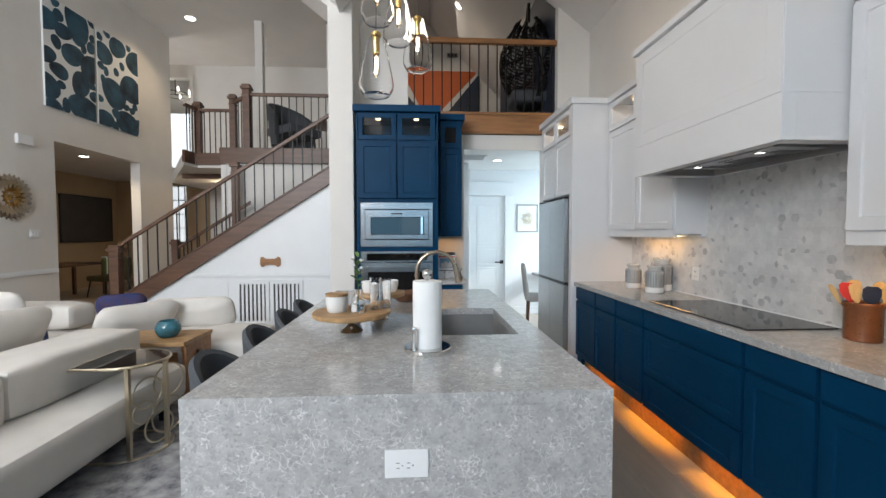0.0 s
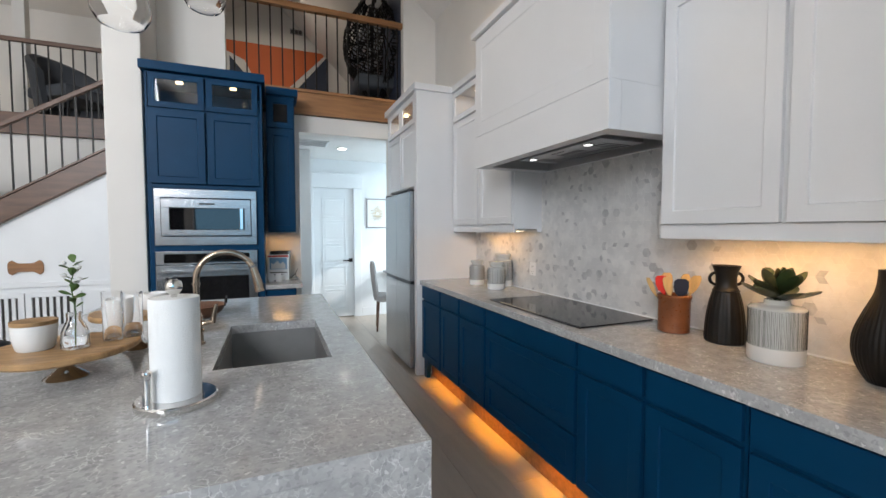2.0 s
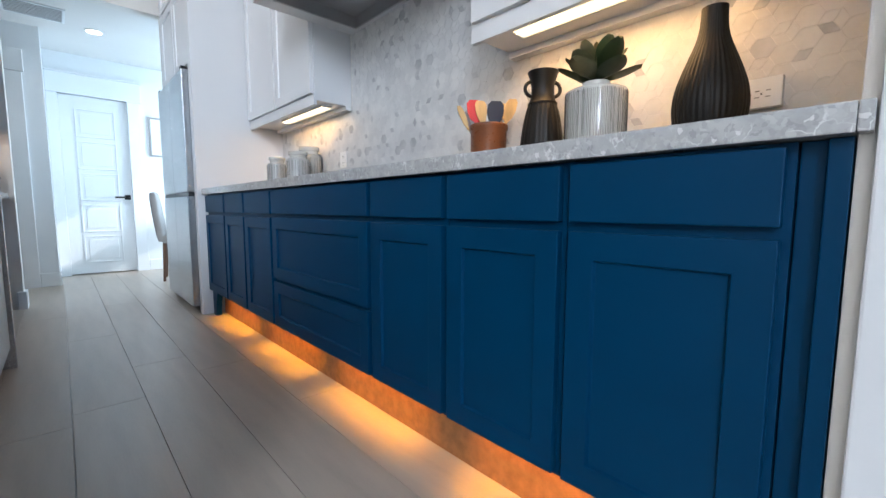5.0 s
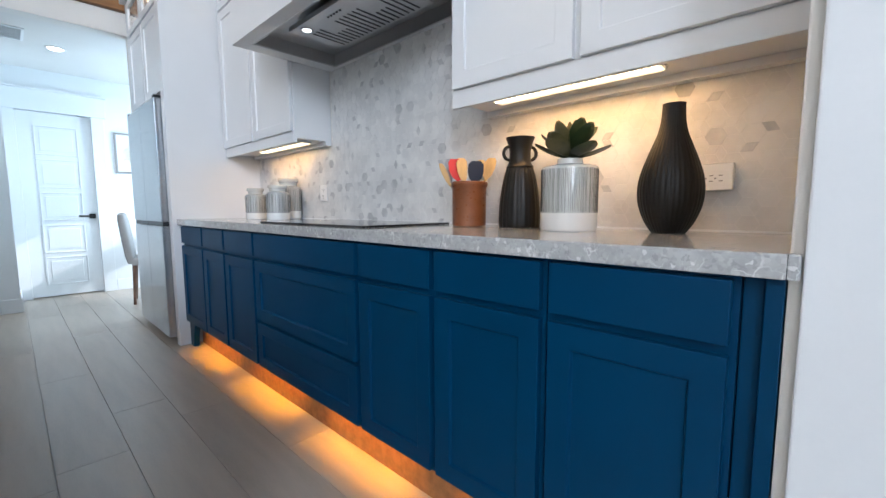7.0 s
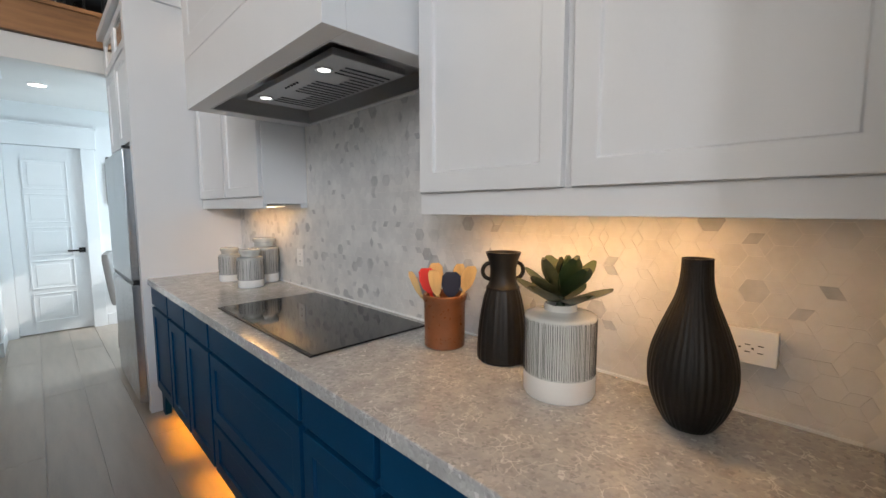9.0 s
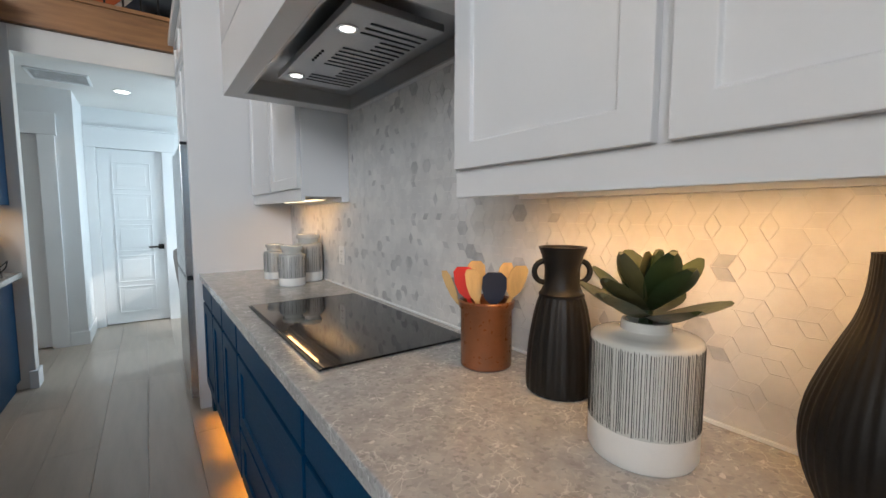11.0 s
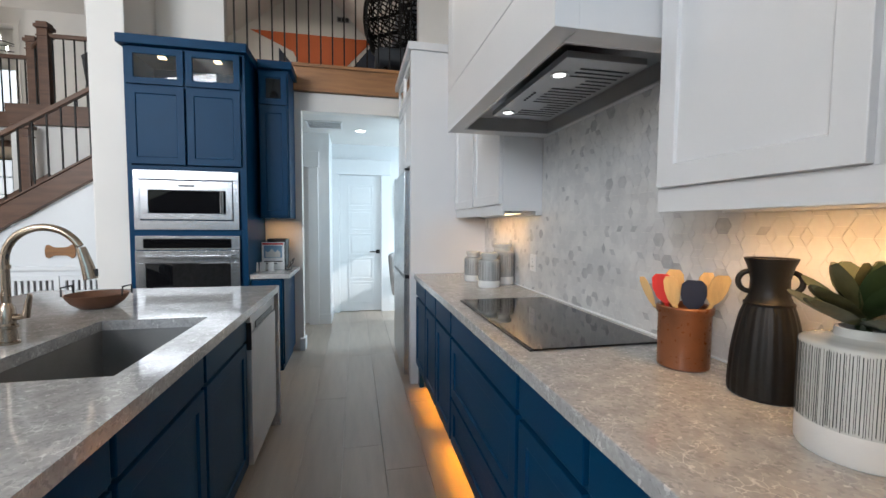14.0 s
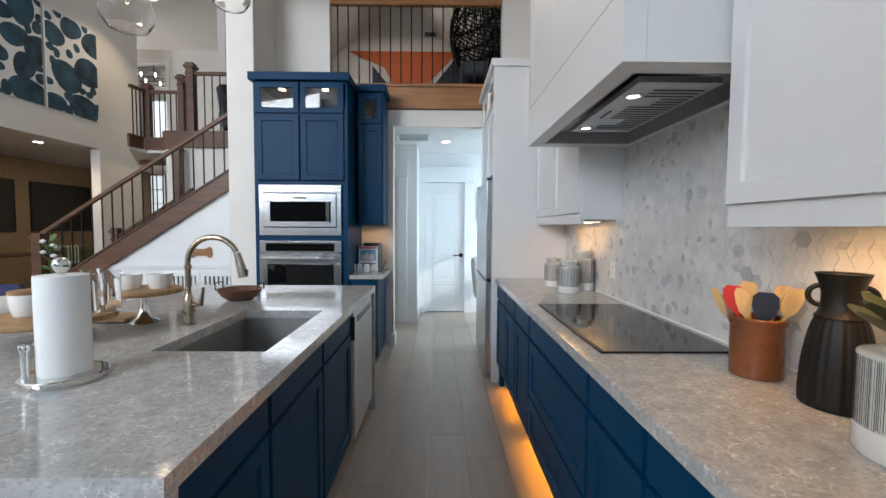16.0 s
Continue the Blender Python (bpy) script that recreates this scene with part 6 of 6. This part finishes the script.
part("seat", cushion(-0.3, 0.3, -0.3, 0.3, 0.36, 0.50, 0.6, 6), GREEN, oc2, smooth=True)
part("backrest", cushion(-0.32, -0.20, -0.32, 0.32, 0.45, 0.92, 0.9, 6), GREEN, oc2, smooth=True)
part("throw", cushion(-0.34, -0.18, 0.05, 0.30, 0.55, 0.945, 0.7, 6), TWIG, oc2, "green striped throw", smooth=True)
for k in range(4):
    part("throw_stripe", boxed((-0.345, -0.175, 0.075 + k * 0.06, 0.088 + k * 0.06, 0.56, 0.949)), CERAMIC, oc2, "pale stripe")
for sx, sy in ((-0.24, -0.24), (-0.24, 0.24), (0.24, -0.24), (0.24, 0.24)):
    part("leg", tube([(sx, sy, 0.38), (sx * 1.25, sy * 1.2, 0)], [0.018, 0.012], 8), IRON, oc2)

# upper landing
for cx, cy, tn in ((-2.25, 8.55, -35), (-1.1, 8.7, 200)):
    ch = thing("barrel_chair", (cx, cy, 3.0), "dark grey upholstered chair on the upper landing", "chair", "landing chairs", turn=tn)
    ch.scale = (1.2, 1.2, 1.2)
    part("seat", cushion(-0.3, 0.32, -0.32, 0.32, 0.30, 0.46, 0.6, 6), CHARCOAL, ch, smooth=True)
    bm = bmesh.new()
    rows_ = []
    for i in range(13):
        a = radians(180 - 95 + 190 * i / 12)
        tz = 0.92 - 0.30 * (abs(i - 6) / 6) ** 2
        c_, s_ = math.cos(a), math.sin(a)
        rows_.append([bm.verts.new((r_ * c_, r_ * s_, z)) for r_, z in ((0.36, 0.15), (0.43, tz - 0.03), (0.39, tz), (0.34, tz - 0.03), (0.30, 0.15))])
    for lo, hi in zip(rows_, rows_[1:]):
        for i in range(5):
            bm.faces.new((lo[i], lo[(i + 1) % 5], hi[(i + 1) % 5], hi[i]))
    bm.faces.new(rows_[0][::-1]), bm.faces.new(rows_[-1])
    part("backrest", bm, CHARCOAL, ch, smooth=True)
    for sx, sy in ((-0.22, -0.22), (-0.22, 0.22), (0.22, -0.22), (0.22, 0.22)):
        part("leg", tube([(sx, sy, 0.32), (sx * 1.1, sy * 1.1, 0)], [0.02, 0.014], 8), DARK, ch)
lt = thing("landing_table", (-1.62, 9.0, 3.0), "dark round table on the upper landing", "table")
part("top", lathe([(0.40, 0.70), (0.42, 0.71), (0.42, 0.735), (0.40, 0.74), (0, 0.74)], 32), STAIN, lt, smooth=True)
part("pedestal", lathe([(0.22, 0), (0.22, 0.02), (0.05, 0.05), (0.04, 0.699)], 20), STAIN, lt, smooth=True)
ch2 = thing("chandelier", (-7.2, 13.3, 5.72), "candle chandelier lit beyond the upper doorway", "chandelier")
ch2.scale = (1.5, 1.5, 1.0)
part("arm_ring", tube([(0.28 * math.cos(2 * math.pi * k / 20), 0.28 * math.sin(2 * math.pi * k / 20), 0) for k in range(20)], 0.010, 6, closed=True), IRON, ch2)
part("hanging_rod", tube([(0, 0, -0.02), (0, 0, 0.628)], 0.008, 6), IRON, ch2)
part("cross_bar", tube([(-0.28, 0, 0), (0.28, 0, 0)], 0.008, 6), IRON, ch2)
for k in range(7):
    a = 2 * math.pi * k / 7
    part("candle_bulb", lathe([(0.012, 0.012), (0.012, 0.08), (0.018, 0.10), (0, 0.14)], 10, 0.28 * math.cos(a), 0.28 * math.sin(a)), CANLIGHT, ch2, "lit candle bulb")
uw = tagged(mesh_object("window_upper", boxed((-7.75, -7.05, 13.885, 13.898, 3.4, 5.3)), glow_material("bright_window_light", (0.85, 0.93, 1.0), 3.0)), "bright upper window beyond the doorway", "window", "", "structure")
fw = tagged(mesh_object("window_foyer", boxed((-7.22, -6.82, 13.03, 13.045, 1.2, 2.9)), glow_material("bright_foyer_light", (0.88, 0.95, 1.0), 2.0)), "bright foyer window with dark glazing bars", "window", "", "structure")
for k in range(5):
    part("glazing_bar", boxed((-7.22, -6.82, 13.012, 13.029, 1.2 + k * 0.42, 1.225 + k * 0.42)), IRON, fw)
for gx in (-7.22, -7.03, -6.845):
    part("glazing_bar", boxed((gx, gx + 0.025, 12.995, 13.0115, 1.2, 2.905)), IRON, fw)

# ---- floor planks ----
def plank_mesh(name, w, l, t=0.012):
    bm = boxed((-w / 2, w / 2, 0, l, -t, 0))
    finish(bm, 0.0008)
    me = bpy.data.meshes.new(name)
    bm.to_mesh(me)
    bm.free()
    me.materials.append(FLOORWOOD)
    return me


PW = 0.235
planks = {l: plank_mesh("plank", PW - 0.0018, l - 0.0018) for l in (1.2, 1.5, 1.8, 2.1)}
rng = random.Random(4)
rest = bmesh.new()
singles = 0
for k in range(-43, 18):
    y = -3.55 - rng.random() * 1.5
    while y < 13.2:
        l = rng.choice((1.2, 1.5, 1.8, 2.1))
        x = k * PW
        if -0.1 < x < 2.5 and y + l > -0.6 and y < 7.2 and singles < 300:
            ob = new("plank", planks[l])
            ob.location, ob.parent = (x, y, 0), floor
            singles += 1
        else:
            box(rest, x - PW / 2 + 0.0009, x + PW / 2 - 0.0009, y, y + l - 0.0018, -0.012, 0)
        y += l
tagged(part("planks", rest, FLOORWOOD, floor, "greige oak planks"), kind="stuff")

# ---- marble mosaic ----
MARBLE = material("white_marble_tile", (0.70, 0.69, 0.675), 0.3, 0, 0.10, 9, 60, 0.04, second=(0.56, 0.55, 0.54), rand=0.3)
GREYTILE = material("grey_marble_tile", (0.57, 0.57, 0.58), 0.3, 0, 0.12, 12, 60, 0.04, second=(0.34, 0.345, 0.36), rand=0.2)
MARBLEMIX = material("white_marble_mix", (0.70, 0.695, 0.685), 0.3, 0, 0.10, 9, 60, 0.04, second=(0.55, 0.55, 0.555))
nt = MARBLEMIX.node_tree
geo, isl_mul = nt.nodes.new("ShaderNodeNewGeometry"), nt.nodes.new("ShaderNodeMath")
isl_mul.operation = "MULTIPLY_ADD"
isl_mul.inputs[1].default_value = 0.5
blend = next(n for n in nt.nodes if n.bl_idname == "ShaderNodeMix")
old = blend.inputs["Factor"].links[0].from_socket
nt.links.new(geo.outputs["Random Per Island"], isl_mul.inputs[0])
nt.links.new(old, isl_mul.inputs[2])
nt.links.new(isl_mul.outputs[0], blend.inputs["Factor"])
splash = structure("backsplash", boxed((X_W - 0.006, X_W - 0.001, 0.859, 4.30, 0.951, 1.95)), GROUT, "hexagon and diamond marble mosaic backsplash")
A, S3 = 0.0300, math.sqrt(3)


def cell(y, z, split):
    """The pieces of one honeycomb cell: the whole hexagon, or three diamonds."""
    c = [(math.cos(math.pi * i / 3), math.sin(math.pi * i / 3)) for i in range(6)]
    shapes = [[c[i], c[i + 1], c[(i + 2) % 6], (0, 0)] for i in (0, 2, 4)] if split else [c]
    for pts in shapes:
        my, mz = sum(p for p, _ in pts) / len(pts), sum(q for _, q in pts) / len(pts)
        k = 0.978 if not split else 0.962
        yield [(y + A * (my + (p - my) * k), z + A * (mz + (q - mz) * k)) for p, q in pts]


def tile_into(bm, pts, thick):
    a = [bm.verts.new((X_W - 0.006 - thick, p, q)) for p, q in pts]
    b = [bm.verts.new((X_W - 0.0062, p, q)) for p, q in pts]
    bm.faces.new(a[::-1])
    for i in range(len(pts)):
        bm.faces.new((a[i], a[(i + 1) % len(pts)], b[(i + 1) % len(pts)], b[i]))


joined, count = {0: bmesh.new(), 1: bmesh.new()}, 0
for row in range(21):
    for col in range(79):
        y, z = 0.853 + col * 1.5 * A, 0.948 + (row + 0.5 * (col % 2)) * S3 * A
        high = 1.93 if 1.90 < y < 3.17 else 1.44
        if not (0.853 < y < 4.31 and z < high + A):
            continue
        split = (row - (col % 2)) % 3 == 0
        for pts in cell(y, z, split):
            pts = [(min(max(p, 0.862), 4.297), min(max(q, 0.956), high)) for p, q in pts]
            if max(p for p, _ in pts) - min(p for p, _ in pts) < 0.006 or max(q for _, q in pts) - min(q for _, q in pts) < 0.006:
                continue
            dark = int(rng.random() < (0.17 if split else 0.09) * (1.0 if y > 1.75 else 0.35))
            thick = 0.0012 + 0.0005 * rng.random()
            whole = len(set(pts)) == len(pts)
            if not whole:
                continue
            if y < 1.80 and count < 300:
                bm = bmesh.new()
                tile_into(bm, pts, thick)
                part("tile", bm, GREYTILE if dark else MARBLE, splash)
                count += 1
            else:
                tile_into(joined[dark], pts, thick)
tagged(part("tiles", joined[0], MARBLEMIX, splash, "white marble mosaic pieces"), kind="stuff")
tagged(part("tiles", joined[1], GREYTILE, splash, "grey marble mosaic pieces"), kind="stuff")
part("sealant", boxed((X_W - 0.014, X_W - 0.006, 0.888, 4.298, 0.9505, 0.957)), TRIM, splash, "white sealant line")
